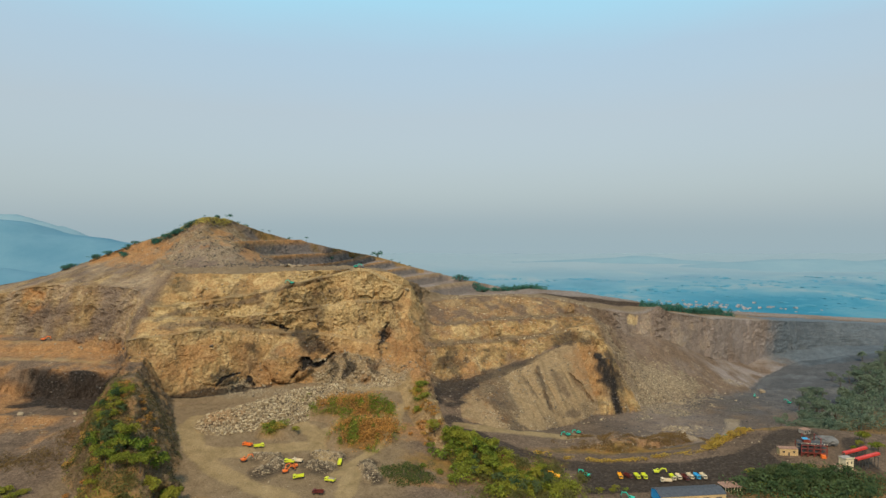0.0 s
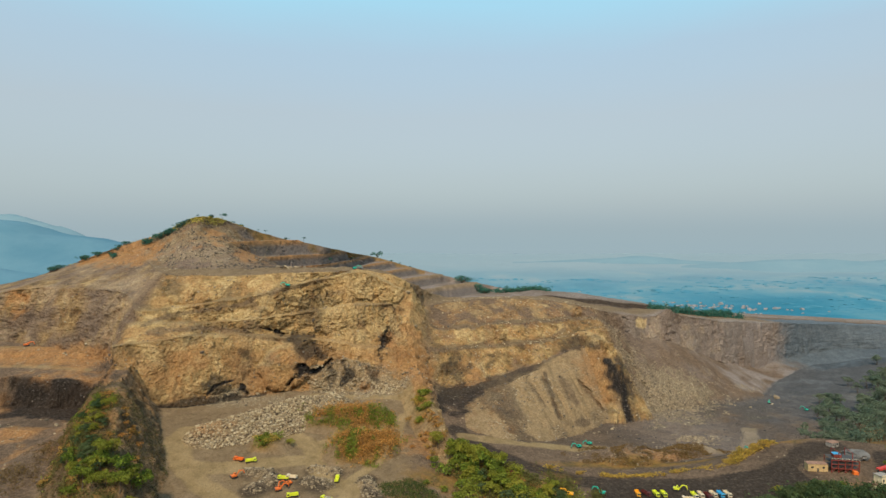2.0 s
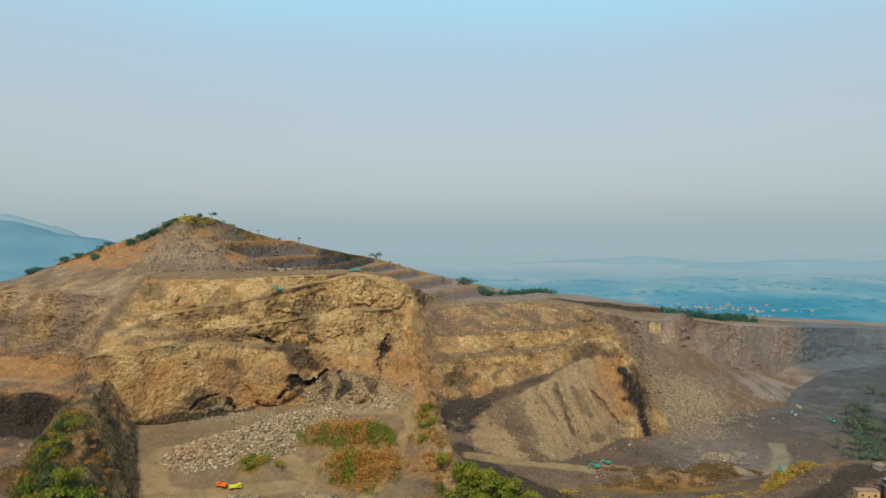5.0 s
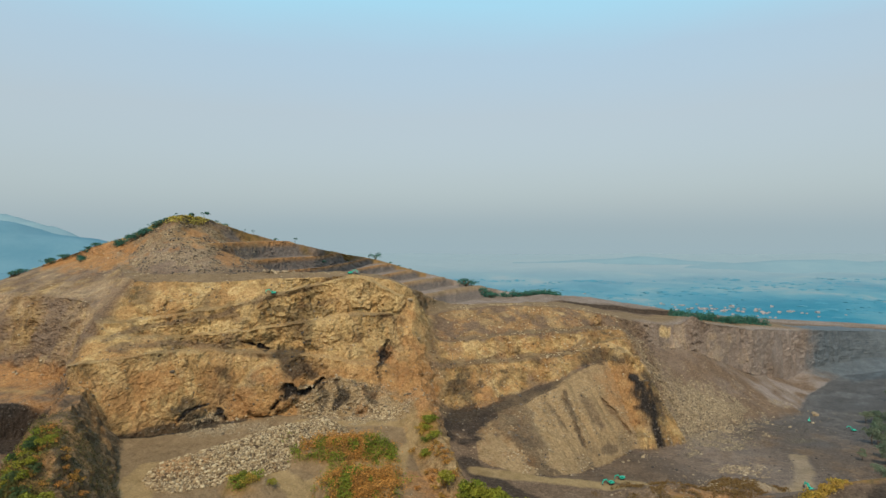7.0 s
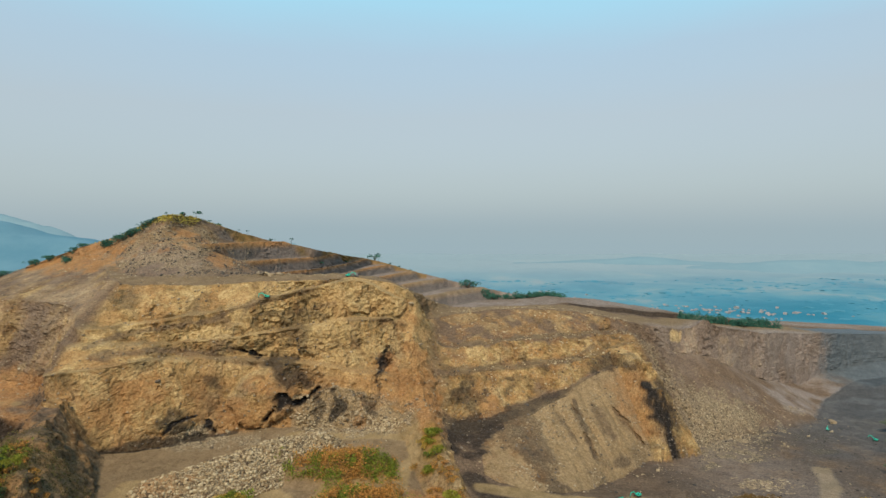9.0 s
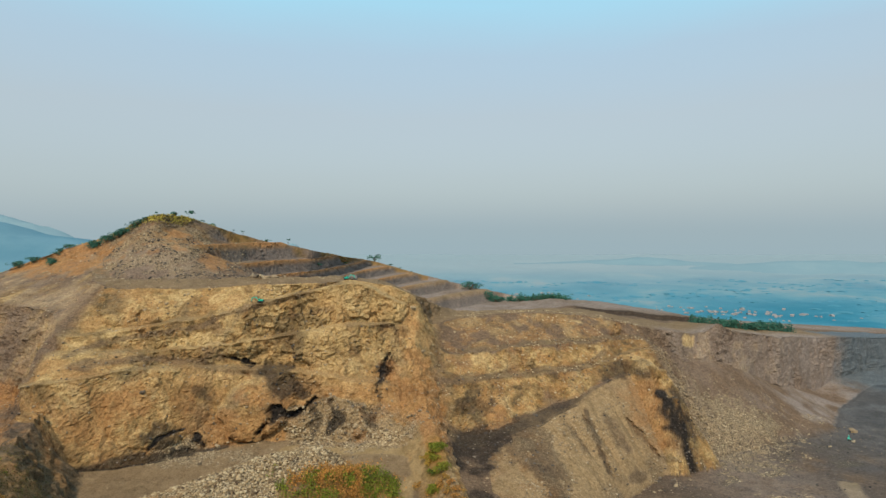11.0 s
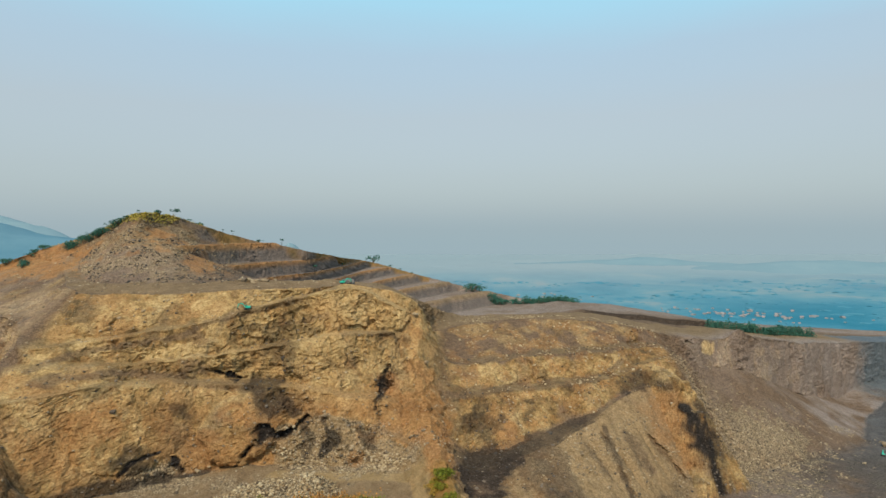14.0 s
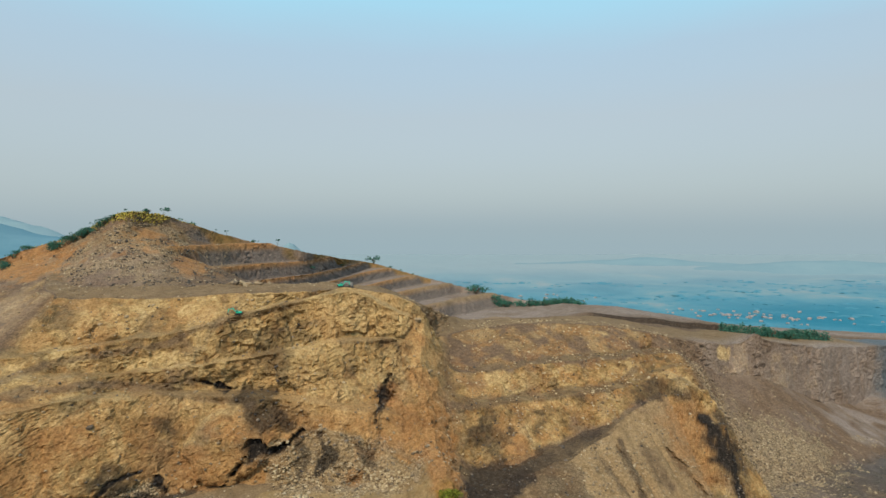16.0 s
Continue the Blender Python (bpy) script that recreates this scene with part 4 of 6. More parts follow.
LEAF_GREEN = leaf_material("green_leaves", (0.018, 0.04, 0.007), (0.155, 0.215, 0.02), (0.27, 0.225, 0.025))
LEAF_DEEP = leaf_material("deep_green_leaves", (0.010, 0.028, 0.012), (0.055, 0.10, 0.032), (0.085, 0.10, 0.035))
LEAF_FAR = leaf_material("ridge_leaves", (0.02, 0.085, 0.065), (0.06, 0.17, 0.11))
LEAF_YELLOW = leaf_material("yellow_leaves", (0.10, 0.085, 0.015), (0.46, 0.33, 0.05), (0.40, 0.22, 0.05))
LEAF_RUST = leaf_material("dry_rust_leaves", (0.12, 0.052, 0.016), (0.56, 0.25, 0.058), (0.26, 0.19, 0.04))
LEAF_OLIVE = leaf_material("olive_brown_leaves", (0.03, 0.026, 0.010), (0.135, 0.10, 0.032), (0.17, 0.09, 0.03))
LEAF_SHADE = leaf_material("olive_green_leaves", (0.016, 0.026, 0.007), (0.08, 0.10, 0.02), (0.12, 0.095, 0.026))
LEAF_CAP = leaf_material("yellow_green_grass", (0.16, 0.16, 0.03), (0.48, 0.42, 0.07), (0.42, 0.30, 0.06))
# greyer green, with distance haze put into the leaf colour
LEAF_HAZE = leaf_material("grey_green_leaves", (0.035, 0.065, 0.05), (0.125, 0.175, 0.11), (0.16, 0.18, 0.11))
BARK = plain_material("bark", (0.12, 0.09, 0.06), 0.9, vary=0.4, scale=3, bump=0.3)


def crown_mesh(name, blobs, count, size, seed):
    """A crown of many small leaf clumps spread over and through uneven lobes."""
    r = np.random.default_rng(seed)
    w = np.array([b[3] ** 2 for b in blobs])
    pick = r.choice(len(blobs), count, p=w / w.sum())
    B = np.array(blobs)[pick]
    d = r.normal(size=(count, 3))
    d[:, 2] = np.where(r.random(count) < 0.75, np.abs(d[:, 2]), d[:, 2])
    d /= np.linalg.norm(d, axis=1, keepdims=True)
    rad = B[:, 3] * (0.55 + 0.5 * r.random(count) ** 0.5)
    c = B[:, :3] + d * rad[:, None] * np.array([1, 1, 0.8])
    nrm = d + r.normal(size=(count, 3)) * 0.55
    nrm /= np.linalg.norm(nrm, axis=1, keepdims=True)
    u = np.cross(nrm, r.normal(size=(count, 3)))
    u /= np.linalg.norm(u, axis=1, keepdims=True)
    v = np.cross(nrm, u)
    s = size * (0.55 + 0.9 * r.random(count))[:, None]
    fold = nrm * s * 0.35
    verts = np.stack([c - u * s, c - v * s * 0.7 + fold, c + u * s, c + v * s * 0.7 + fold], 1).reshape(-1, 3)
    quads = np.arange(count * 4).reshape(-1, 4)
    return mesh_from(name, verts, quads)


def wood_mesh(height, radius, limbs, seed):
    """A tapered, slightly bent trunk with limbs."""
    r = np.random.default_rng(seed)
    bm = bmesh.new()

    def limb(p0, p1, r0, r1):
        d = p1 - p0
        tube(r0, d.length, Matrix.Translation((p0 + p1) / 2) @ d.to_track_quat('Z', 'Y').to_matrix().to_4x4(), 6, bm, r1)

    p, rad = Vector((0, 0, -0.3)), radius
    for i in range(3):
        q = p + Vector((r.normal() * 0.1 * height * 0.3, r.normal() * 0.1 * height * 0.3, height / 3))
        limb(p, q, rad, rad * 0.75)
        if i:
            for k in range(limbs):
                a = r.random() * 6.28
                limb(p, p + Vector((math.cos(a), math.sin(a), 0.8)) * height * (0.28 + 0.12 * r.random()), rad * 0.5, rad * 0.15)
        p, rad = q, rad * 0.75
    return bm


def make_tree(name, label, height, spread, leaf, seed, flat=False, count=620, lobes=8, group=""):
    r = np.random.default_rng(seed)
    ob = thing(name, label, "tree", group)
    part("trunk", wood_mesh(height * 0.7, 0.035 * height, 2, seed), BARK, ob)
    blobs = []
    for i in range(lobes):
        a, d = r.random() * 6.28, spread * (0.25 + 0.5 * r.random())
        z = height * (0.86 + 0.06 * r.normal()) if flat else height * (0.45 + 0.42 * r.random())
        blobs.append((math.cos(a) * d, math.sin(a) * d, z, spread * (0.28 if flat else 0.36) * (0.7 + 0.6 * r.random())))
    if not flat:
        blobs.append((0, 0, height * 0.8, spread * 0.42))
    part("crown", crown_mesh("crown", blobs, count, 0.045 * spread + 0.13, seed + 1), leaf, ob)
    return ob


def make_bush(name, label, size, leaf, seed, count=360, tall=0.8, group=""):
    r = np.random.default_rng(seed)
    ob = thing(name, label, "bush", group)
    bm = bmesh.new()
    for i in range(5):
        a = r.random() * 6.28
        beam((0, 0, -0.3), (math.cos(a) * size * 0.5, math.sin(a) * size * 0.5, size * tall * 0.8), 0.06 * size, bm)
    part("stem", bm, BARK, ob)
    blobs = [(r.normal() * size * 0.38, r.normal() * size * 0.38, size * tall * (0.3 + 0.4 * r.random()), size * (0.35 + 0.25 * r.random())) for i in range(6)]
    part("crown", crown_mesh("crown", blobs, count, 0.06 * size + 0.10, seed + 1), leaf, ob)
    return ob


def park(obs):
    """The first of each kind, kept aside until it is set in its first place."""
    return [[o, False] for o in obs]


def plant(kinds, x, y, scale=1.0, sink=0.2):
    k = kinds[int(rng.integers(len(kinds)))]
    m = pose(x, y, ground_z(x, y) - sink, 0, 0, rng.random() * 360)
    if not k[1]:
        k[1] = True
        ob = k[0]
        ob.matrix_basis = m
    else:
        ob = copy_thing(k[0], m)
    s = scale * (0.75 + 0.5 * rng.random())
    ob.scale = (s, s, s * (0.85 + 0.3 * rng.random()))
    return ob


G_BUSH = park([make_bush("bush", "bright green leafy bush on the rock ridge", 3.0, LEAF_GREEN, 100 + i, group="bushes on the ridges") for i in range(5)])
D_BUSH = park([make_bush("bush", "dry rust-brown and olive bush on pit waste", 2.4, LEAF_RUST, 120 + i, 200, group="dry bushes in the pit") for i in range(4)])
Y_BUSH = park([make_bush("bush", "yellow-leaved bush along the haul road bank", 2.8, LEAF_YELLOW, 140 + i, 220, group="bushes along the bank") for i in range(4)])
W_TREE = park([make_tree("tree", "broad dark green tree in the wooded slope", 9.5, 4.6, LEAF_HAZE, 160 + i, group="trees of the wooded slope") for i in range(6)])
P_TREE = park([make_tree("tree", "dense dark green tree beside the crushing plant", 9.0, 4.6, LEAF_DEEP, 240 + i, group="trees beside the plant") for i in range(4)])
N_TREE = park([make_tree("tree", "bushy light green tree on the rock fin", 6.5, 3.6, LEAF_GREEN, 180 + i, group="trees on the fins") for i in range(4)])
R_TREE = park([make_tree("tree", "small flat-topped tree on the bare ridge", 7.5, 3.8, LEAF_FAR, 200 + i, flat=True, count=200, lobes=6, group="trees on the ridge line") for i in range(3)])
R_BUSH = park([make_bush("bush", "dark green bush on the bare ridge", 5.0, LEAF_FAR, 220 + i, 220, 0.75, group="bushes on the ridge line") for i in range(4)])


def strew(kinds, points, spread, count, scale=1.0):
    """Plants along a line of the plan."""
    pts = [Vector(p) for p in points]
    lens = [(b - a).length for a, b in zip(pts, pts[1:])]
    for i in range(count):
        d = rng.random() * sum(lens)
        for a, b, s in zip(pts, pts[1:], lens):
            if d <= s:
                p = a.lerp(b, d / s)
                plant(kinds, p.x + rng.normal() * spread, p.y + rng.normal() * spread, scale)
                break
            d -= s


def undergrowth(name, label, where, count, size, high, mat, seed):
    """Low growth of many leaf clumps over the part of the sheet where the weight is high."""
    r = np.random.default_rng(seed)
    area = np.linalg.norm(np.cross(np.gradient(FINAL, axis=1), np.gradient(FINAL, axis=0)), axis=2)
    w = (where * area).ravel()
    pick = r.choice(len(w), count, p=w / w.sum())
    c = FINAL.reshape(-1, 3)[pick] + r.normal(size=(count, 3)) * (0.6, 0.5, 0)
    lump = 0.5 + 0.7 * fbm(c, 5.0, 2, 71)
    c[:, 2] += high * r.random(count) * np.clip(lump * 1.6, 0.1, 1.4)
    nrm = r.normal(size=(count, 3)) * 0.7 + (0, -0.4, 0.8)
    nrm /= np.linalg.norm(nrm, axis=1, keepdims=True)
    u = np.cross(nrm, r.normal(size=(count, 3)))
    u /= np.linalg.norm(u, axis=1, keepdims=True)
    v = np.cross(nrm, u)
    s = size * (0.5 + r.random(count))[:, None]
    verts = np.stack([c - u * s, c - v * s * 0.7 + nrm * s * 0.3, c + u * s, c + v * s * 0.7 + nrm * s * 0.3], 1).reshape(-1, 3)
    me = mesh_from(name, verts, np.arange(count * 4).reshape(-1, 4))
    me.materials.append(mat)
    return tagged(new(name, me), label, "undergrowth", kind="stuff")


east_tail = np.maximum(patch(30, 326, -2, 28, 22, 14, 0.5), patch(52, 306, -5, 32, 18, 14, 0.6)) * (N[..., 2] > 0.3) * smooth(4, 10, X)
undergrowth("undergrowth", "thick bright green scrub on the low rock tail", east_tail * smooth(0.0, 0.25, nb), 9000, 0.4, 4.6, LEAF_GREEN, 11)
undergrowth("undergrowth", "thick deep green scrub on the low rock tail", east_tail * smooth(0.2, 0.0, nb), 20000, 0.42, 4.0, LEAF_SHADE, 21)
undergrowth("undergrowth", "green and rust scrub on the western rock fin", fin_veg * smooth(0.0, 0.3, nb + 0.3 * na), 1800, 0.42, 2.2, LEAF_GREEN, 12)
undergrowth("undergrowth", "dark green scrub on the western rock fin", fin_veg * smooth(0.15, -0.2, nb), 12000, 0.4, 2.4, LEAF_SHADE, 19)
undergrowth("undergrowth", "dry olive-brown scrub on the western rock fin", np.maximum(fin_veg, 0.35 * is_fin_a * smooth(372, 340, Y)) * smooth(262, 285, Y), 22000, 0.32, 1.6, LEAF_OLIVE, 13)
undergrowth("undergrowth", "olive and brown scrub on the western floor", np.maximum(patch(-214, 330, 16, 16, 14, 14, 0.6), patch(-236, 300, 12, 22, 10, 12, 0.7)), 4200, 0.36, 1.8, LEAF_OLIVE, 26)
undergrowth("undergrowth", "dark green scrub on orange soil below the fin", patch(-16, 310, -2, 15, 9, 9, 0.5), 3400, 0.36, 1.6, LEAF_SHADE, 27)
undergrowth("undergrowth", "rust-brown ferns on old waste in the pit", np.maximum(patch(-64, 390, 11, 29, 12, 9, 0.3), patch(-48, 358, 8, 23, 21, 10, 0.3)) * smooth(-0.12, 0.06, nb + 0.2 * nc), 17000, 0.38, 6.0, LEAF_RUST, 14)
undergrowth("undergrowth", "olive weeds among the ferns in the pit", np.maximum.reduce([patch(-64, 390, 11, 29, 12, 9, 0.3), patch(-50, 356, 6, 21, 19, 9, 0.3), patch(-109, 358, 6, 9, 7, 8, 0.3), ]) * smooth(0.08, -0.1, nb + 0.2 * nc), 11000, 0.42, 4.2, LEAF_GREEN, 15)
undergrowth("undergrowth", "yellow grass along the road bank", along([(60, 357), (78, 348), (100, 342), (128, 340), (155, 339), (170, 342), (185, 351), (204, 362)], 3.0) * np.where(X > 165, 1.6, smooth(-0.1, 0.25, nb + 0.5 * na)), 4600, 0.38, 1.5, LEAF_YELLOW, 16)
undergrowth("undergrowth", "dark green scrub under the trees of the slope", forest * (X < 640) * (Y > 430) * smooth(-0.5, 0.1, nb), 46000, 0.75, 8.0, LEAF_HAZE, 17)
undergrowth("undergrowth", "dark green scrub beside the crushing plant", patch(200, 292, 2, 38, 16, 20, 0.2), 9000, 0.6, 4.5, LEAF_DEEP, 22)
undergrowth("undergrowth", "green and yellow grass on the ridge", smooth(CREST - 0.10, CREST - 0.02, BAND) * (BAND < CREST + 0.3) * (X > -420) * (X < -225), 6000, 0.5, 1.2, LEAF_CAP, 18)
undergrowth("undergrowth", "olive-brown weeds on the rubbly mound by the haul road", is_mound * smooth(-0.1, 0.2, nb + 0.4 * na), 9000, 0.4, 1.8, LEAF_OLIVE, 25)
undergrowth("undergrowth", "yellow-green grass cap on the peak", smooth(CREST - 0.35, CREST - 0.1, BAND + 0.15 * na) * (BAND < CREST + 0.2) * (X > -292) * (X < -236), 7000, 0.55, 1.0, LEAF_CAP, 20)

# ridge line of the hill
plant(R_TREE, -239, 622, 1.35, sink=4.2)
plant(R_TREE, -262, 590, 0.9, sink=2.6)
plant(R_TREE, -233, 640, 0.8, sink=2.4)
for x, y, k, s in [(-251, 591, R_TREE, 0.7), (-243, 606, R_BUSH, 0.7), (-229, 650, R_BUSH, 0.8), (-214, 664, R_TREE, 0.6), (-207, 670, R_TREE, 0.6), (-188, 684, R_BUSH, 0.7),
                   (-168, 690, R_TREE, 1.0), (-140, 705, R_BUSH, 0.8), (-128, 800, R_BUSH, 0.6), (-108, 930, R_BUSH, 1.9), (-85, 932, R_BUSH, 0.7), (-72, 933, R_BUSH, 0.6), (-55, 933, R_BUSH, 0.5),
                   (30, 925, R_BUSH, 2.2), (40, 925, R_BUSH, 1.8), (256, 668, R_BUSH, 0.5), (268, 672, R_TREE, 0.7)]:
    plant(k, x, y, s)
strew(R_BUSH, [(-262, 588), (-290, 588), (-305, 586)], 2.5, 22, 1.0)
strew(R_BUSH, [(-320, 592), (-345, 588), (-372, 586)], 1.5, 12, 0.9)
strew(R_BUSH, [(-330, 575), (-322, 570)], 3.0, 4, 0.7)
strew(R_BUSH, [(-388, 582), (-402, 578)], 1.5, 5, 1.0)
strew(R_BUSH, [(66, 905), (110, 890), (150, 880)], 7.0, 10, 1.5)
strew(R_BUSH, [(272, 728), (300, 740), (345, 760), (400, 790)], 5.0, 12, 1.8)
undergrowth("thicket", "dark green thicket on the rim above the eastern wall", along([(262, 724), (300, 740), (345, 760), (410, 792)], 7.0) * smooth(-0.35, 0.1, nb + 0.4 * na), 5200, 0.8, 8.0, LEAF_FAR, 28)
undergrowth("thicket", "dark green thicket on the bare shelf", along([(60, 908), (110, 890), (156, 878)], 10.0) * smooth(-0.3, 0.1, nb + 0.4 * na), 3200, 0.9, 7.0, LEAF_FAR, 29)
# left fin
strew(N_TREE, [(-186, 300), (-176, 282), (-166, 270)], 5.0, 5)
strew(G_BUSH, [(-190, 318), (-182, 300), (-172, 284), (-162, 270)], 5.0, 7, 1.0)
strew(D_BUSH, [(-200, 345), (-182, 310), (-168, 290)], 4.0, 12)
strew(N_TREE, [(-172, 280), (-158, 276), (-146, 276), (-134, 275)], 4.0, 16, 1.5)
strew(P_TREE, [(-182, 278), (-168, 284), (-160, 282)], 4.0, 10, 0.8)
strew(G_BUSH, [(-222, 268), (-214, 272)], 3.0, 6, 1.3)
strew(G_BUSH, [(-204, 334), (-192, 314), (-184, 300)], 4.5, 16, 1.25)
strew(D_BUSH, [(-205, 330), (-196, 312), (-190, 292), (-180, 275)], 6.0, 16, 1.2)
strew(N_TREE, [(-192, 312), (-184, 296), (-176, 282)], 5.0, 5, 0.95)
strew(P_TREE, [(-192, 314), (-186, 300), (-178, 286)], 5.0, 14, 0.65)
strew(D_BUSH, [(-176, 318), (-166, 304), (-160, 290)], 3.5, 14, 1.1)
strew(G_BUSH, [(-130, 276), (-100, 274), (-70, 276)], 4.0, 8, 0.8)
# mid fin and its wooded tail
strew(G_BUSH, [(-18, 415), (-14, 400), (-12, 385)], 2.2, 12, 1.1)
strew(Y_BUSH, [(-19, 418), (-16, 404)], 2.0, 7, 1.1)
strew(D_BUSH, [(-16, 395), (-6, 365), (-14, 350)], 4.0, 24, 1.1)
strew(Y_BUSH, [(0, 352), (12, 342), (24, 336)], 3.0, 10, 1.0)
strew(N_TREE, [(4, 345), (16, 334), (34, 322), (58, 308)], 6.0, 34, 1.25)
strew(P_TREE, [(14, 326), (30, 312), (60, 298)], 6.0, 12, 0.85)
strew(G_BUSH, [(8, 330), (30, 312), (64, 300)], 8.0, 22, 1.9)
strew(G_BUSH, [(-14, 322), (-2, 318)], 2.0, 4, 0.7)
strew(N_TREE, [(4, 346), (16, 338), (30, 330)], 3.0, 11, 1.6)
# dry patches on the pit floor
strew(D_BUSH, [(-84, 392), (-60, 395), (-40, 400)], 4.0, 14, 0.8)
strew(D_BUSH, [(-66, 356), (-48, 366), (-36, 352)], 6.0, 14, 0.8)
strew(Y_BUSH, [(-116, 358), (-102, 358)], 3.0, 8, 1.1)
strew(G_BUSH, [(-115, 357), (-103, 359)], 3.0, 8, 0.9)
# banks of the haul road
strew(Y_BUSH, [(60, 357), (78, 348), (100, 342), (150, 339)], 1.5, 14, 0.6)
strew(Y_BUSH, [(170, 343), (186, 352), (206, 364)], 2.0, 24, 1.2)
# wooded slope and the plant
strew(W_TREE, [(335, 450), (375, 490), (415, 540), (465, 600), (520, 660), (600, 720)], 14.0, 52, 1.5)
strew(W_TREE, [(380, 440), (440, 510), (520, 590), (600, 680)], 24.0, 24, 1.6)
strew(W_TREE, [(232, 368), (256, 380), (290, 410), (320, 440)], 7.0, 26, 1.0)
strew(W_TREE, [(286, 436), (325, 474), (356, 520), (384, 566)], 9.0, 32, 1.1)
strew(P_TREE, [(178, 292), (200, 296), (216, 288)], 7.0, 30, 0.85)
strew(G_BUSH, [(170, 296), (196, 300), (214, 292)], 7.0, 12)
strew(N_TREE, [(252, 330), (290, 350)], 6.0, 6, 1.0)
strew(G_BUSH, [(88, 300), (104, 302)], 3.0, 5, 0.7)
# ---- loose rock ----
def rock_mesh(name, seed, bumps=0.35, detail=1):
    bm = bmesh.new()
    bmesh.ops.create_icosphere(bm, subdivisions=detail, radius=1.0)
    r = np.random.default_rng(seed)
    for v in bm.verts:
        v.co *= 1 + bumps * (r.random() - 0.5) * 2
        v.co.z *= 0.7
    me = bpy.data.meshes.new(name)
    bm.to_mesh(me)
    bm.free()
    return me


def rock_material(name, stops):
    m, n, l, b = material(name, 0.92)
    geo = n.new("ShaderNodeNewGeometry")
    info = n.new("ShaderNodeObjectInfo")
    co = n.new("ShaderNodeTexCoord").outputs["Object"]
    add = n.new("ShaderNodeMath")
    add.operation = 'WRAP'
    add.inputs[1].default_value, add.inputs[2].default_value = 1.0, 0.0
    s = n.new("ShaderNodeMath")
    l.new(geo.outputs["Random Per Island"], s.inputs[0])
    l.new(info.outputs["Random"], s.inputs[1])
    l.new(s.outputs[0], add.inputs[0])
    r = ramp_node(n, stops)
    l.new(add.outputs[0], r.inputs[0])
    g = ramp_node(n, [(0.3, (0.65, 0.65, 0.65)), (0.7, (1.1, 1.1, 1.1))])
    l.new(noise_node(n, l, co, 1.4, 5), g.inputs[0])
    l.new(mix_node(n, l, 1.0, r.outputs[0], g.outputs[0], 'MULTIPLY'), b.inputs["Base Color"])
    return m


ROCK = rock_material("broken_stone", [(0.0, (0.10, 0.08, 0.06)), (0.3, (0.22, 0.17, 0.11)), (0.6, (0.33, 0.25, 0.155)), (0.85, (0.36, 0.285, 0.18)), (1.0, (0.44, 0.365, 0.25))])
ROCK_PALE = rock_material("cream_stone", [(0.0, (0.08, 0.055, 0.035)), (0.3, (0.23, 0.16, 0.088)), (0.6, (0.35, 0.26, 0.145)), (1.0, (0.52, 0.43, 0.275))])
ROCK_DARK = rock_material("dark_stone", [(0.0, (0.03, 0.028, 0.028)), (0.5, (0.09, 0.08, 0.07)), (1.0, (0.22, 0.18, 0.14))])
BASES = []
for i in range(6):
    me = rock_mesh("base", 300 + i)
    v = np.array([tuple(q.co) for q in me.vertices])
    f = np.array([tuple(q.vertices) for q in me.polygons])
    BASES.append((v, f))
    bpy.data.meshes.remove(me)


def rubble(name, label, where, count, lo, hi, mat, seed):
    """Stones strewn over the part of the sheet where the weight is high."""
    r = np.random.default_rng(seed)
    area = np.linalg.norm(np.cross(np.gradient(FINAL, axis=1), np.gradient(FINAL, axis=0)), axis=2)
    w = (where * area).ravel()
    pick = r.choice(len(w), count, p=w / w.sum())
    pos = FINAL.reshape(-1, 3)[pick] + r.normal(size=(count, 3)) * (0.5, 0.3, 0.0)
    size = lo + (hi - lo) * r.random(count) ** 3
    vs, fs, off = [], [], 0
    for k, (v, f) in enumerate(BASES):
        sel = np.nonzero(np.arange(count) % len(BASES) == k)[0]
        a = r.random(len(sel)) * 6.28
        c, s = np.cos(a), np.sin(a)
        st = 0.7 + 0.6 * r.random((len(sel), 3))
        q = v[None] * st[:, None, :]
        q = np.stack([q[..., 0] * c[:, None] - q[..., 1] * s[:, None], q[..., 0] * s[:, None] + q[..., 1] * c[:, None], q[..., 2]], 2)
        q = q * size[sel][:, None, None] + pos[sel][:, None, :]
        vs.append(q.reshape(-1, 3))
        ff = f[None] + (np.arange(len(sel)) * len(v))[:, None, None] + off
        fs.append(ff.reshape(-1, 3))
        off += len(sel) * len(v)
    V, F = np.concatenate(vs).astype(np.float32), np.concatenate(fs).astype(np.int32)
    me = bpy.data.meshes.new(name)
    me.vertices.add(len(V))
    me.vertices.foreach_set("co", V.ravel())
    me.loops.add(F.size)
    me.loops.foreach_set("vertex_index", F.ravel())
    me.polygons.add(len(F))
    me.polygons.foreach_set("loop_start", np.arange(0, F.size, 3, dtype=np.int32))
    me.update(calc_edges=True)
    me.materials.append(mat)
    return tagged(new(name, me), label, "rubble", kind="stuff")


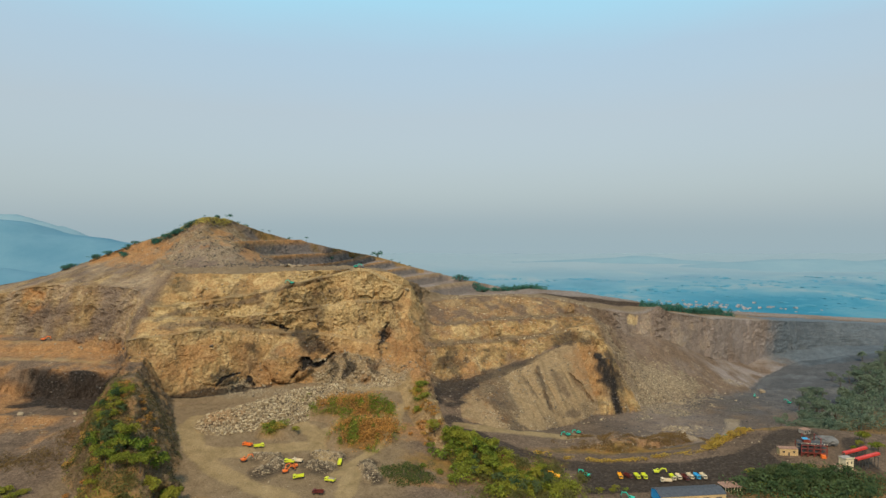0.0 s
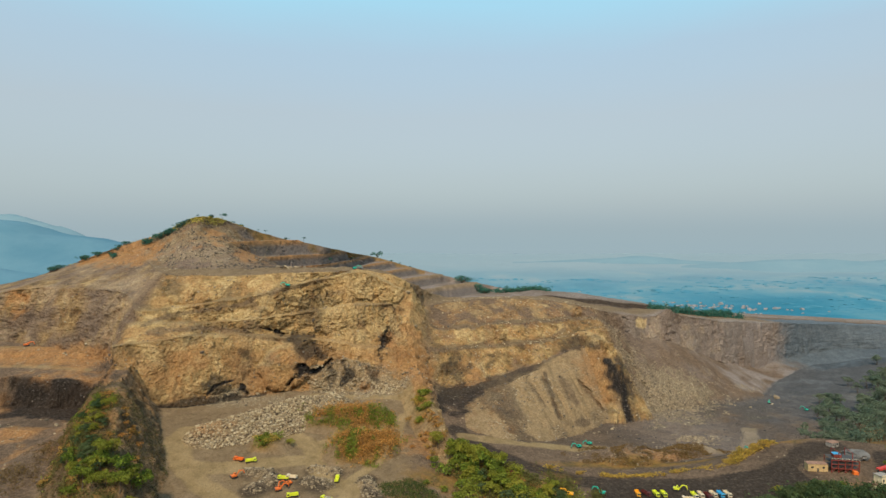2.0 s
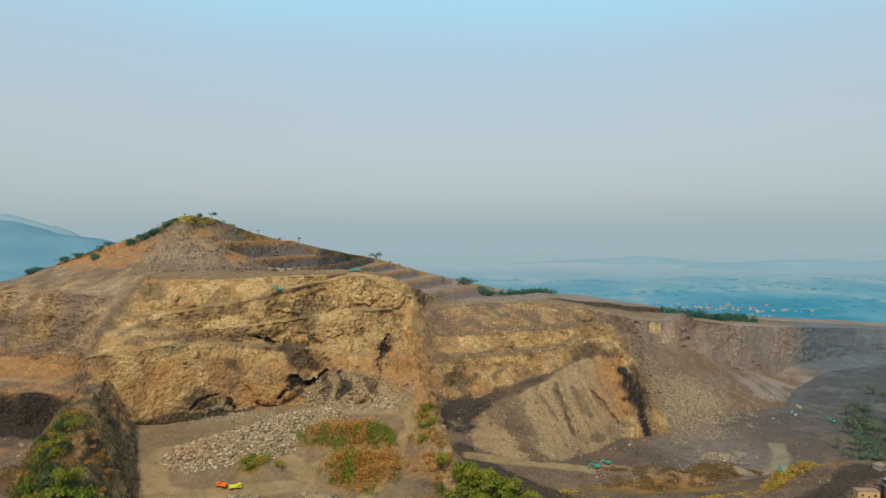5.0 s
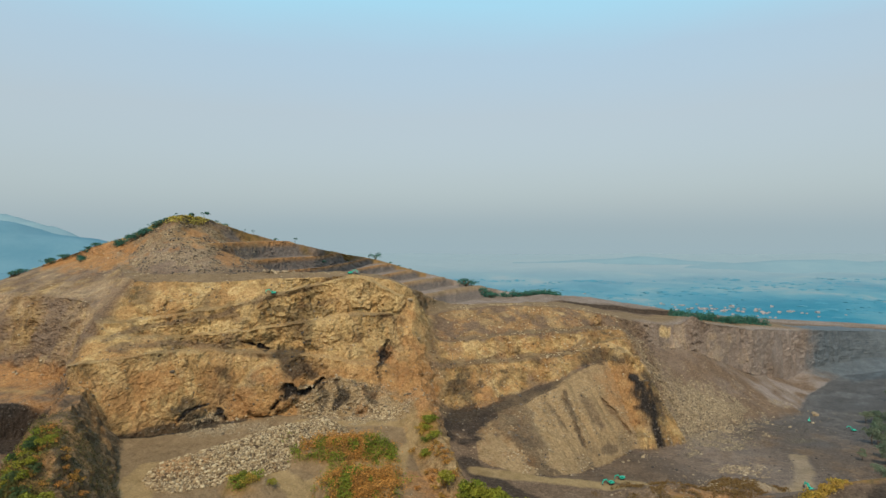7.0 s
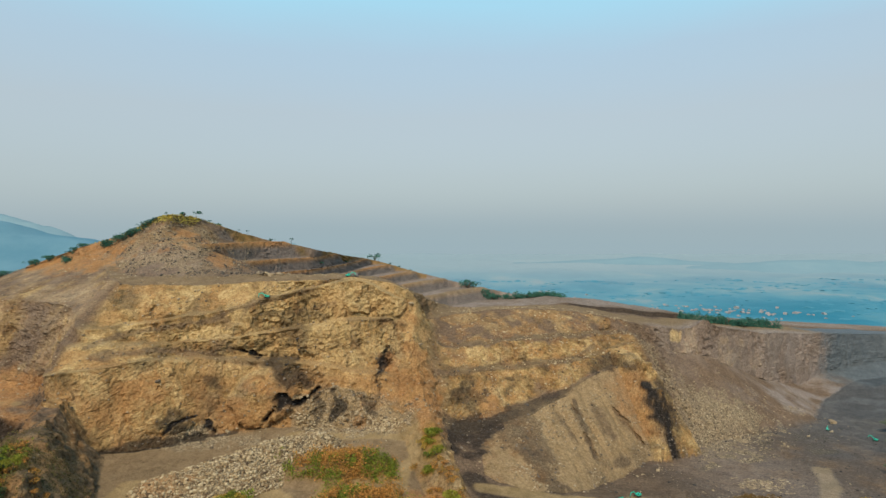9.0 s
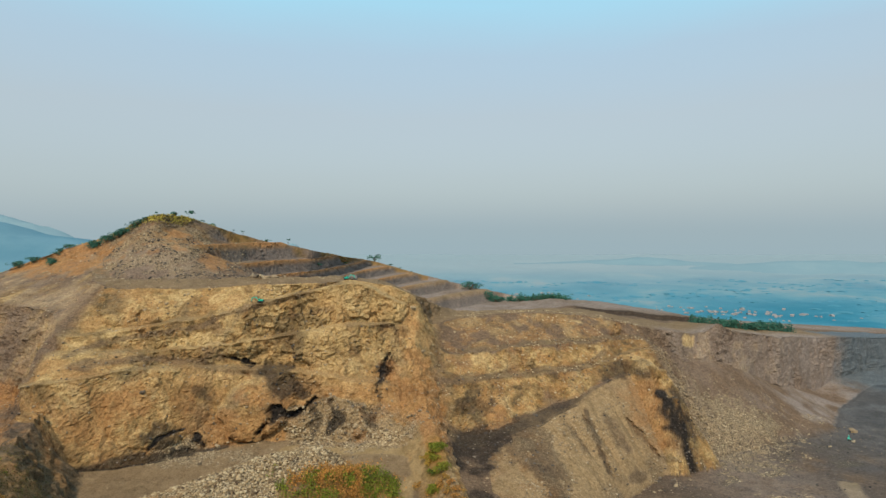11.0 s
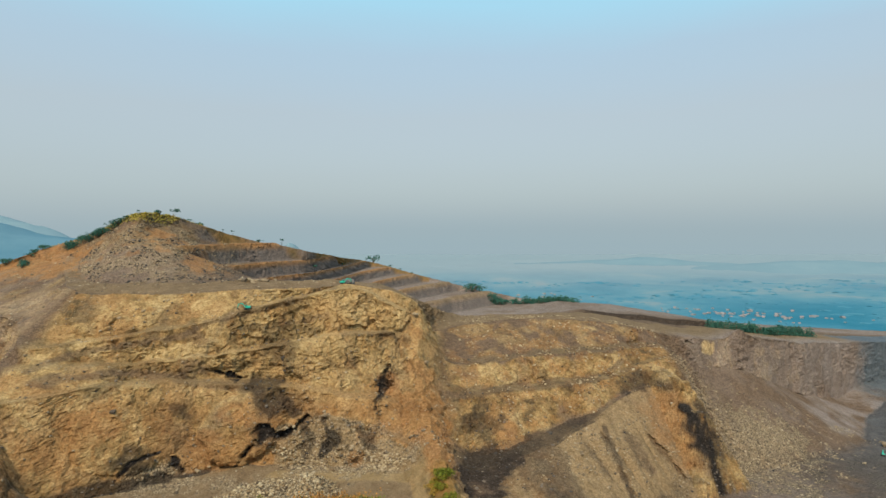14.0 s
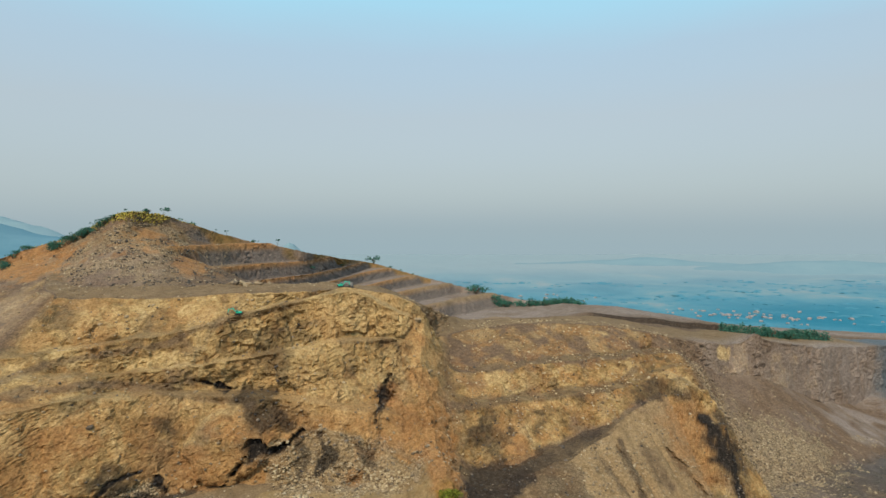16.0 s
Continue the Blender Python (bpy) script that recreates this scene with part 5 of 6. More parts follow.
near_zone = (Y > 280) & (Y < 640) & (X > -330) & (X < 360)
rubble("rubble", "pale broken stone heaped on the pit floor", is_heap * near_zone * (Y < 345), 1500, 0.2, 0.9, ROCK, 1)
rubble("rubble", "cream blasted stone heaped in a long bank on the pit floor", is_heap * near_zone * (Y >= 345), 6000, 0.3, 1.15, ROCK_PALE, 7)
rubble("rubble", "cream stone fringe at the foot of the grey fan", near_zone * ((BAND > TOE - 0.12) & (BAND < TOE + 0.22)) * (X > -100) * (X < -32) * np.clip(0.4 + na, 0, 1), 1300, 0.25, 1.0, ROCK_PALE, 8)
rubble("rubble", "pale broken stone on the scree slopes", scree * near_zone * (~is_heap) * (dark < 0.5), 8500, 0.2, 1.0, ROCK, 2)
rubble("rubble", "grey-brown stones on the low mound by the haul road", is_mound * np.clip(0.3 + 1.5 * nb, 0.02, 1), 700, 0.2, 0.8, ROCK, 9)
rubble("rubble", "band of tan boulders rolled down the eastern scree", along([(172, 596), (188, 574), (208, 560), (236, 548)], 8.0) * (BAND > TOE - 0.3) * (BAND < MID), 1900, 0.3, 1.25, ROCK, 10)
rubble("rubble", "dark broken stone below the benches", dark * near_zone * (BAND > TOE - 1) + 0, 2200, 0.25, 1.1, ROCK_DARK, 3)
rubble("rubble", "scattered stones lying on ledges and faces", near_zone * ((BAND > TOE - 0.25) & (BAND < SHELF + 1)) * smooth(-0.2, 0.4, nb) * (N[..., 2] > 0.35) * (dark < 0.45), 6500, 0.2, 1.0, ROCK, 4)
rubble("rubble", "pale stones caught on the benches of the bowl", near_zone * bowl * ((BAND > LOW) & (BAND < SHELF)) * smooth(-0.1, 0.4, nb + 0.4 * nc) * (dark < 0.5), 2600, 0.25, 1.1, ROCK_PALE, 14)
rubble("rubble", "grey rubble piled on the eastern floor", np.maximum(patch(168, 415, -12, 22, 16, 10, 0.5), patch(196, 440, -15, 18, 14, 10, 0.6)), 1300, 0.25, 1.1, ROCK, 15)
rubble("rubble", "scattered stones on the dusty floor", near_zone * (BAND < TOE - 0.1) * smooth(0.1, 0.5, na + 0.5 * nb) * (N[..., 2] > 0.6) * (dark < 0.5), 1500, 0.15, 0.6, ROCK, 5)
rubble("rubble", "stones of the spoil cone under the peak", ((X > -275) & (X < -140) & (Y > 505) & (Y < 600) & (BAND > SHELF - 0.1)) * smooth(-0.2, 0.4, nb), 2200, 0.25, 1.1, ROCK_DARK, 6)

boulder = tagged(new("boulder", rock_mesh("boulder", 400, 0.25, 2)), "pale weathered boulder lying on the slope", "boulder", "boulders")
boulder.data.materials.append(ROCK)
BOULDERS = [(353, 606, 3.4), (330, 575, 1.6), (300, 560, 1.5), (-33, 520, 2.6), (-25, 500, 1.9), (262, 590, 1.4), (-178, 424, 1.6), (-140, 432, 1.7), (-45, 430, 1.4), (-60, 431, 1.2), (-30, 432, 1.5),
            (125, 470, 1.6), (135, 462, 1.5), (60, 424, 1.2), (-250, 372, 1.6), (-262, 380, 1.4), (-280, 362, 2.0), (-240, 366, 1.5), (-310, 350, 1.7),
            (-150, 533, 2.4), (-146, 535, 3.0), (-142, 534, 2.6), (-138, 537, 2.2), (-148, 538, 2.0), (-135, 535, 1.7), (-154, 536, 1.8), (-143, 530, 1.6), (-130, 538, 1.4)]
for i, (x, y, s) in enumerate(BOULDERS):
    m = pose(x, y, ground_z(x, y) + s * 0.3, rng.random() * 40, rng.random() * 40, rng.random() * 360)
    ob = boulder if i == 0 else copy_thing(boulder, m)
    ob.matrix_basis = m
    ob.scale = (s, s * 0.85, s * 0.9)
# ---- machines ----
RUBBER = plain_material("tyre_rubber", (0.025, 0.024, 0.023), 0.9, vary=0.3, scale=3)
STEEL = plain_material("dark_steel", (0.07, 0.065, 0.06), 0.6, vary=0.4, scale=2)
GLASS = plain_material("cab_glass", (0.03, 0.04, 0.045), 0.12, vary=0.1, spec=0.6)
LOAD = plain_material("stone_load", (0.30, 0.26, 0.20), 0.95, vary=0.4, scale=2, bump=0.6)
PAINT = {
    "lime": plain_material("lime_paint", (0.62, 0.66, 0.04), 0.45, vary=0.15),
    "orange": plain_material("orange_paint", (0.75, 0.17, 0.03), 0.45, vary=0.15),
    "maroon": plain_material("maroon_paint", (0.12, 0.025, 0.02), 0.5, vary=0.2),
    "cream": plain_material("cream_paint", (0.66, 0.55, 0.38), 0.5, vary=0.15),
    "teal": plain_material("teal_paint", (0.02, 0.42, 0.30), 0.45, vary=0.15),
    "amber": plain_material("amber_paint", (0.80, 0.38, 0.02), 0.45, vary=0.15),
    "blue": plain_material("blue_paint", (0.05, 0.36, 0.62), 0.5, vary=0.15),
}


def wheel(parent, x, y, r=0.52, w=0.34):
    t = part("wheel", tube(r, w, pose(x, y, r, 90), 14, bevel=0.06), RUBBER, parent)
    part("rim", tube(r * 0.55, w + 0.04, pose(x, y, r, 90), 10, bevel=0.03), STEEL, t)


def make_truck(color, words, loaded=False, cab_color=None):
    ob = thing("dump_truck", words, "truck", "dump trucks")
    p = PAINT[color]
    bm = block(7.0, 0.8, 0.3, 0, 0, 0.75, 0.04)
    for x in (-3.0, -1.5, 0.3, 2.0):
        block(0.2, 2.0, 0.18, x, 0, 0.78, 0.02, bm=bm)
    part("chassis", bm, STEEL, ob)
    for x in (2.35, -1.35, -2.65):
        for y in (-1.02, 1.02):
            wheel(ob, x, y)
    cab = part("cab", outline([(1.75, 0.95), (3.55, 0.95), (3.6, 1.75), (3.35, 2.85), (1.8, 2.9)], 2.35, bevel=0.08), PAINT[cab_color or color], ob)
    part("windscreen", outline([(3.56, 1.85), (3.60, 1.85), (3.40, 2.7), (3.36, 2.7)], 2.0), GLASS, cab)
    for y in (-1.19, 1.19):
        part("side_window", block(0.95, 0.03, 0.7, 2.65, y, 1.85), GLASS, cab)
    part("bumper", block(0.25, 2.3, 0.35, 3.6, 0, 0.6, 0.05), STEEL, ob)
    bm = block(5.0, 2.3, 0.14, -0.95, 0, 1.2, 0.02)
    for y in (-1.13, 1.13):
        block(5.0, 0.09, 1.15, -0.95, y, 1.3, 0.02, bm=bm)
        for x in (-3.2, -2.2, -1.2, -0.2, 0.8):
            block(0.12, 0.1, 1.1, x, y * 1.07, 1.3, bm=bm)
    block(0.1, 2.3, 1.5, 1.5, 0, 1.3, 0.02, bm=bm)
    block(0.1, 2.25, 1.0, -3.42, 0, 1.3, 0.02, bm=bm)
    outline([(1.45, 2.75), (2.6, 3.0), (2.6, 3.07), (1.45, 2.82)], 2.2, bm=bm)
    part("bed", bm, p, ob)
    if loaded:
        bm = bmesh.new()
        bmesh.ops.create_grid(bm, x_segments=12, y_segments=6, size=0.5)
        for v in bm.verts:
            e = (1 - (2 * v.co.x) ** 4) * (1 - (2 * v.co.y) ** 2)
            v.co = Vector((v.co.x * 4.7 - 0.95, v.co.y * 2.1, 2.25 + 0.7 * e + rng.normal() * 0.05))
        part("load", bm, LOAD, ob)
    return ob


def make_excavator(color, words, reach=1.0):
    ob = thing("excavator", words, "excavator", "excavators")
    p = PAINT[color]
    for y in (-1.15, 1.15):
        pts = [(-1.9, 0.15), (-1.6, 0.0), (1.6, 0.0), (1.9, 0.15), (2.05, 0.45), (1.9, 0.75), (1.6, 0.9), (-1.6, 0.9), (-1.9, 0.75), (-2.05, 0.45)]
        t = part("track", outline(pts, 0.6, y, bevel=0.05), RUBBER, ob)
        for x in (-1.55, 1.55):
            part("sprocket", tube(0.34, 0.7, pose(x, y, 0.45, 90), 12), STEEL, t)
    part("undercarriage", block(2.2, 1.9, 0.45, 0, 0, 0.35, 0.06), STEEL, ob)
    part("turntable", tube(0.75, 0.3, pose(0, 0, 0.95), 16), STEEL, ob)
    part("house", outline([(-2.3, 1.1), (1.1, 1.1), (1.1, 1.7), (0.2, 2.2), (-2.1, 2.2), (-2.5, 1.8)], 2.5, bevel=0.1), p, ob)
    part("counterweight", block(0.7, 2.45, 1.0, -2.45, 0, 1.05, 0.15), STEEL, ob)
    cab = part("cab", outline([(-0.3, 1.7), (1.25, 1.7), (1.35, 2.2), (1.0, 3.0), (-0.2, 3.0)], 0.95, 0.72, 0.06), p, ob)
    part("cab_window", outline([(0.0, 2.05), (1.1, 2.05), (0.9, 2.8), (0.0, 2.8)], 0.99, 0.72), GLASS, cab)
    part("exhaust", tube(0.08, 0.6, pose(-1.2, -0.6, 2.45), 8), STEEL, ob)
    boom = [(0.9, 1.6), (1.2, 1.4), (3.2, 3.6), (5.4, 3.5), (5.5, 3.8), (3.0, 4.3), (2.7, 4.1)]
    part("boom", outline([(a * reach, b) for a, b in boom], 0.5, -0.2, 0.05), p, ob)
    stick = [(5.2, 4.1), (5.7, 4.0), (6.4, 1.4), (6.1, 1.3), (5.3, 3.2)]
    part("stick", outline([(a * reach, b) for a, b in stick], 0.36, -0.2, 0.04), p, ob)
    part("boom_ram", beam((1.3 * reach, -0.2, 1.7), (3.0 * reach, -0.2, 3.4), 0.16), STEEL, ob)
    part("stick_ram", beam((3.4 * reach, -0.2, 4.35), (5.4 * reach, -0.2, 4.15), 0.14), STEEL, ob)
    part("bucket", outline([(6.0 * reach, 1.5), (6.5 * reach, 1.5), (6.6 * reach, 0.7), (6.1 * reach, 0.2), (5.3 * reach, 0.35), (5.5 * reach, 0.6), (5.9 * reach, 0.8)], 1.1, -0.2, 0.04), STEEL, ob)
    return ob


KEPT = {}


def place(kind, build, x, y, turn, lift=0.0):
    """Build the first of a kind, copy the rest."""
    m = pose(x, y, ground_z(x, y) + lift, 0, 0, turn)
    if kind in KEPT:
        return copy_thing(KEPT[kind], m)
    KEPT[kind] = build()
    KEPT[kind].matrix_basis = m
    KEPT[kind].scale = (0.88, 0.88, 0.88)
    return KEPT[kind]


TRUCKS = [
    (-121, 339, 165, "orange"), (-113.5, 338, 20, "lime"), (-90, 321.5, 175, "lime"), (-85.5, 322.5, 170, "cream"), (-80.5, 305, 200, "lime"), (-62, 302, 160, "lime_load"), (-60, 321, 92, "lime"),
    (-66, 290, 178, "maroon"), (137, 310, -95, "cream"), (143.2, 309, -88, "cream"), (146.6, 308, -92, "blue"), (150, 307.5, -90, "cream"), (140, 308, -85, "maroon"), (133.6, 310, -90, "lime_cream"),
    (129, 307.5, 175, "cream"), (119.5, 316, -92, "lime"), (115.6, 317, -88, "lime"), (110.7, 318.5, -60, "maroon"), (106.2, 319, -95, "amber"), (36, 330, 10, "maroon"),
]
WORDS = {"orange": "orange-red dump truck parked on the pit floor", "lime": "lime-yellow dump truck with open steel bed", "lime_load": "lime-yellow dump truck loaded with stone", "cream": "cream-white dump truck in the parked row",
         "maroon": "dark maroon dump truck with open bed", "blue": "blue dump truck in the parked row", "lime_cream": "lime-yellow truck with a cream cab in the parked row", "amber": "amber-yellow dump truck in the parked row"}
for x, y, a, c in TRUCKS:
    if c == "lime_load":
        place(c, lambda: make_truck("lime", WORDS["lime_load"], True), x, y, a)
    elif c == "lime_cream":
        place(c, lambda: make_truck("lime", WORDS["lime_cream"], False, "cream"), x, y, a)
    else:
        place(c, lambda: make_truck(c, WORDS[c]), x, y, a)
DIGGERS = [
    (92, 396, 200, "teal"), (103, 410, 205, "teal"), (-117, 321.5, 40, "orange"), (-89.4, 311, 30, "orange"), (-86, 316.5, 220, "orange"), (68, 315.5, 160, "amber"), (87, 321, 150, "teal"), (128, 319, -10, "lime"),
    (208, 392, 100, "teal"), (214, 402, 95, "teal"), (345, 545, 120, "teal"), (330, 580, 60, "teal"), (-131, 482.5, 190, "teal"), (-79, 512, 20, "teal"), (-330, 456, 10, "orange"), (-316, 458, 170, "orange"), (104, 293, 150, "teal"),
]
DIG_WORDS = {"teal": "teal-green crawler excavator at the quarry face", "orange": "orange crawler excavator loading stone", "amber": "amber crawler excavator beside the haul road", "lime": "lime-yellow crawler excavator with raised boom"}
for x, y, a, c in DIGGERS:
    place("digger_" + c, lambda: make_excavator(c, DIG_WORDS[c]), x, y, a)

# ---- buildings of the crushing plant ----
ROOF_DARK = plain_material("grey_roof_sheet", (0.07, 0.075, 0.085), 0.55, vary=0.35, scale=0.6)
ROOF_BROWN = plain_material("rusty_roof_sheet", (0.30, 0.17, 0.11), 0.7, vary=0.4, scale=0.8)
WALL_BLUE = plain_material("blue_cladding", (0.03, 0.30, 0.62), 0.5, vary=0.2, scale=0.6)
WALL_TAN = plain_material("tan_block_wall", (0.52, 0.36, 0.17), 0.85, vary=0.25, scale=0.7, bump=0.2)
WALL_CREAM = plain_material("cream_plaster", (0.70, 0.58, 0.36), 0.85, vary=0.2, scale=0.6)
RED_STEEL = plain_material("red_oxide_steel", (0.24, 0.05, 0.035), 0.6, vary=0.4, scale=0.8)
RED_ROOF = plain_material("red_roof_sheet", (0.55, 0.05, 0.035), 0.5, vary=0.25, scale=0.6)
TARP = plain_material("blue_tarpaulin", (0.06, 0.36, 0.62), 0.5, vary=0.2)
CONCRETE = plain_material("grey_concrete", (0.30, 0.27, 0.23), 0.9, vary=0.3, scale=0.8)
DARK_HOLE = plain_material("unlit_glass", (0.02, 0.02, 0.022), 0.3, vary=0.1)


def make_workshop():
    ob = thing("workshop", "long workshop with dark sheet roof and blue gable", "workshop")
    L, D, H = 36.0, 11.0, 4.6
    part("wall", block(L, 0.25, H, 0, -D / 2, 0), WALL_TAN, ob, "tan front wall")
    part("wall", block(L, 0.25, H, 0, D / 2, 0), WALL_TAN, ob)
    for x in (-L / 2, L / 2):
        pts = [(-D / 2, 0), (D / 2, 0), (D / 2, H), (0, H + 1.7), (-D / 2, H)]
        g = outline(pts, 0.25)
        bmesh.ops.transform(g, matrix=pose(x, 0, 0, 0, 0, 90), verts=g.verts)
        part("gable", g, WALL_BLUE, ob, "blue gable wall")
    for side in (-1, 1):
        slopes = part("roof_slope", outline([(-L / 2 - 0.5, 0), (L / 2 + 0.5, 0), (L / 2 + 0.5, 0.08), (-L / 2 - 0.5, 0.08)], 6.1), ROOF_DARK, ob)
        slopes.matrix_basis = pose(0, side * 2.85, H + 0.95, -side * 17.2, 0, 0)
        for i in range(18):
            rib = part("roof_rib", block(0.12, 6.0, 0.08, -L / 2 + 1 + i * 2.0, 0, 0.08), ROOF_DARK, slopes)
    for i in range(5):
        d = part("door", block(3.2, 0.12, 3.4, -14 + i * 7, -D / 2 - 0.16, 0.0, 0.03), STEEL, ob)
        part("handle", block(0.1, 0.1, 0.5, -12.9 + i * 7, -D / 2 - 0.26, 1.4), STEEL, d)
    part("ridge_cap", block(L + 1, 0.6, 0.12, 0, 0, H + 1.82), ROOF_DARK, ob)
    return ob


w = make_workshop()
w.matrix_basis = pose(133, 288, ground_z(133, 288) - 0.3, 0, 0, 6)


def make_annex():
    ob = thing("annex", "low shed with rusty roof and white posts", "shed")
    part("wall", block(9, 0.2, 2.6, 0, 3, 0), WALL_CREAM, ob)
    roof = part("roof", block(10, 7.5, 0.12, 0, 0, 2.9), ROOF_BROWN, ob)
    for i in range(6):
        part("post", block(0.22, 0.22, 2.9, -4.3 + i * 1.72, -3.2, 0), WALL_CREAM, ob)
    return ob


a = make_annex()
a.matrix_basis = pose(157.5, 293, ground_z(157.5, 293) - 0.2, 0, 0, 8)


def make_crusher():
    ob = thing("crusher_tower", "red steel crusher frame with decks and hopper", "crusher")
    W, D = 16.0, 9.0
    for x in (-8, -4, 0, 4, 8):
        for y in (-4.5, 4.5):
            part("post", block(0.4, 0.4, 8.0 + (5 if x in (-4, 4) else 0), x, y, 0), RED_STEEL, ob)
    for z in (2.6, 5.3, 7.8):
        for y in (-4.5, 4.5):
            part("girder", block(W + 0.4, 0.3, 0.4, 0, y - 0.36, z), RED_STEEL, ob)
        part("deck", block(W, D - 0.5, 0.15, 0, 0, z + 0.42), STEEL, ob)
    for x in (-6, -2, 2, 6):
        part("brace", beam((x - 2, -4.75, 0.2), (x + 2, -4.75, 5.2), 0.22), RED_STEEL, ob)
    part("hopper", tube(3.2, 3.2, pose(3, 0, 6.0), 4, r2=1.2), ROOF_BROWN, ob)
    part("feeder", block(4.5, 3.2, 2.0, -3, 0, 8.4, 0.15), RED_STEEL, ob)
    part("tarpaulin", outline([(-5.5, 10.6), (-1.5, 10.7), (-1.4, 10.85), (-3.5, 11.2), (-5.6, 10.75)], 3.4), TARP, ob, "blue tarpaulin cover")
    for x in (-4, 4):
        part("hoist_beam", block(0.3, 9.2, 0.3, x, 0, 12.8), RED_STEEL, ob)
    part("handrail", beam((-8, -4.9, 9.2), (8, -4.9, 9.2), 0.1), PAINT["cream"], ob)
    for i in range(9):
        part("stanchion", block(0.1, 0.1, 1.2, -8 + i * 2, -4.9, 8.1), PAINT["cream"], ob)
    part("skip", block(3.0, 2.6, 2.2, 5.2, -5.6, 0, 0.2, 0.85), PAINT["orange"], ob)
    return ob


c = make_crusher()
c.matrix_basis = pose(222, 324, ground_z(222, 324) - 0.3, 0, 0, -8)
c.scale = (0.88, 0.88, 0.88)


def make_cabin(L, D, H, mat, label, name="cabin"):
    ob = thing(name, label, "cabin")
    part("body", block(L, D, H, 0, 0, 0, 0.08), mat, ob)
    part("roof", block(L + 0.4, D + 0.4, 0.15, 0, 0, H), ROOF_BROWN, ob)
    for x in (-L * 0.28, L * 0.28):
        wd = part("window", block(1.2, 0.08, 1.0, x, -D / 2 - 0.02, H * 0.45), DARK_HOLE, ob)
        part("sill", block(1.4, 0.2, 0.1, x, -D / 2 - 0.06, H * 0.45 - 0.1), CONCRETE, wd)
    part("door", block(0.9, 0.08, 2.0, 0, -D / 2 - 0.03, 0.05), STEEL, ob)
    return ob


b1 = make_cabin(10.5, 4, 4.2, WALL_TAN, "tan sheet-clad store beside the crusher", "store")
b1.matrix_basis = pose(208.5, 325, ground_z(208.5, 325) - 0.2, 0, 0, -6)


def make_house():
    ob = thing("tower_house", "tall cream plaster control house with flat roof", "building")
    part("wall", block(7, 6, 10.5, 0, 0, 0, 0.05), WALL_CREAM, ob)
    part("roof", block(7.8, 6.8, 0.3, 0, 0, 10.5), CONCRETE, ob)
    part("parapet", block(7.8, 0.25, 0.6, 0, -3.3, 10.8), WALL_CREAM, ob)
    for z in (1.2, 4.6, 7.8):
        for x in (-2, 1.6):
            wd = part("window", block(1.1, 0.1, 1.3, x, -3.02, z), DARK_HOLE, ob)
            part("sill", block(1.3, 0.25, 0.1, x, -3.08, z - 0.1), CONCRETE, wd)
    part("canopy", block(7.6, 1.6, 0.15, 0, -3.7, 3.8), ROOF_BROWN, ob)
    part("side_room", block(4.5, 5, 6.2, -5.7, 0.4, 0, 0.05), WALL_CREAM, ob)
    part("side_roof", block(5, 5.6, 0.15, -5.7, 0.4, 6.2), ROOF_BROWN, ob)
    return ob


h = make_house()
h.matrix_basis = pose(226, 300, ground_z(226, 300) - 0.3, 0, 0, 12)
h.scale = (0.75, 0.75, 0.95)


def make_conveyor():
    ob = thing("conveyor_gallery", "raised conveyor gallery under a red sheet roof", "conveyor", "conveyor galleries")
    part("roof", outline([(-9, 8.0), (9, 10.2), (9, 10.35), (-9, 8.15)], 2.6), RED_ROOF, ob)
    for y in (-1.3, 1.3):
        part("side_sheet", outline([(-9, 6.9), (9, 9.1), (9, 10.2), (-9, 8.0)], 0.06, y), RED_ROOF, ob)
    part("belt", outline([(-9, 6.4), (9, 8.6), (9, 8.75), (-9, 6.55)], 1.4), RUBBER, ob)
    for x in (-7.5, -2.5, 2.5, 7.5):
        for y in (-1.3, 1.3):
            part("leg", block(0.35, 0.35, 7.5 + x * 0.12, x, y, -0.5), STEEL, ob)
        part("crossbar", block(0.25, 2.8, 0.25, x, 0, 6.3 + x * 0.12), STEEL, ob)
    return ob


cv = make_conveyor()
cv.matrix_basis = pose(241, 314, ground_z(241, 314), 0, 0, 14)
cv.scale = (0.9, 0.75, 0.85)
cv2 = copy_thing(cv, pose(243, 307, ground_z(243, 307), 0, 0, 14))
b2 = make_cabin(6, 4, 2.8, CONCRETE, "grey concrete hut below the wooded slope", "hut")
b2.matrix_basis = pose(236, 352, ground_z(236, 352) - 0.2, 0, 0, 20)
heap_p = tagged(new("stone_heap", rock_mesh("stone_heap", 77, 0.16, 3)), "grey heap of crushed stone beside the crusher", "heap")
heap_p.data.materials.append(plain_material("crushed_stone", (0.15, 0.145, 0.135), 0.95, vary=0.4, scale=1.2, bump=0.6))
heap_p.matrix_basis = pose(240, 338, ground_z(240, 338) + 1.5)
heap_p.scale = (7, 5.5, 4.5)
heap_t = copy_thing(heap_p, pose(-77, 519, ground_z(-77, 519) + 0.8))
heap_t.scale = (4.5, 3.5, 4.0)
tagged(heap_t, "tan stone heap beside the terrace excavator", "heap")

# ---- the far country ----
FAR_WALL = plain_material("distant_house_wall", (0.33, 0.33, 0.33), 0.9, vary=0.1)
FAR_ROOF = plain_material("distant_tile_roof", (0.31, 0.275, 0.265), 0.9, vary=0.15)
# blue of the distance haze is put into the tree colour
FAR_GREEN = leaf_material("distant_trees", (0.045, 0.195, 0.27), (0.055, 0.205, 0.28))


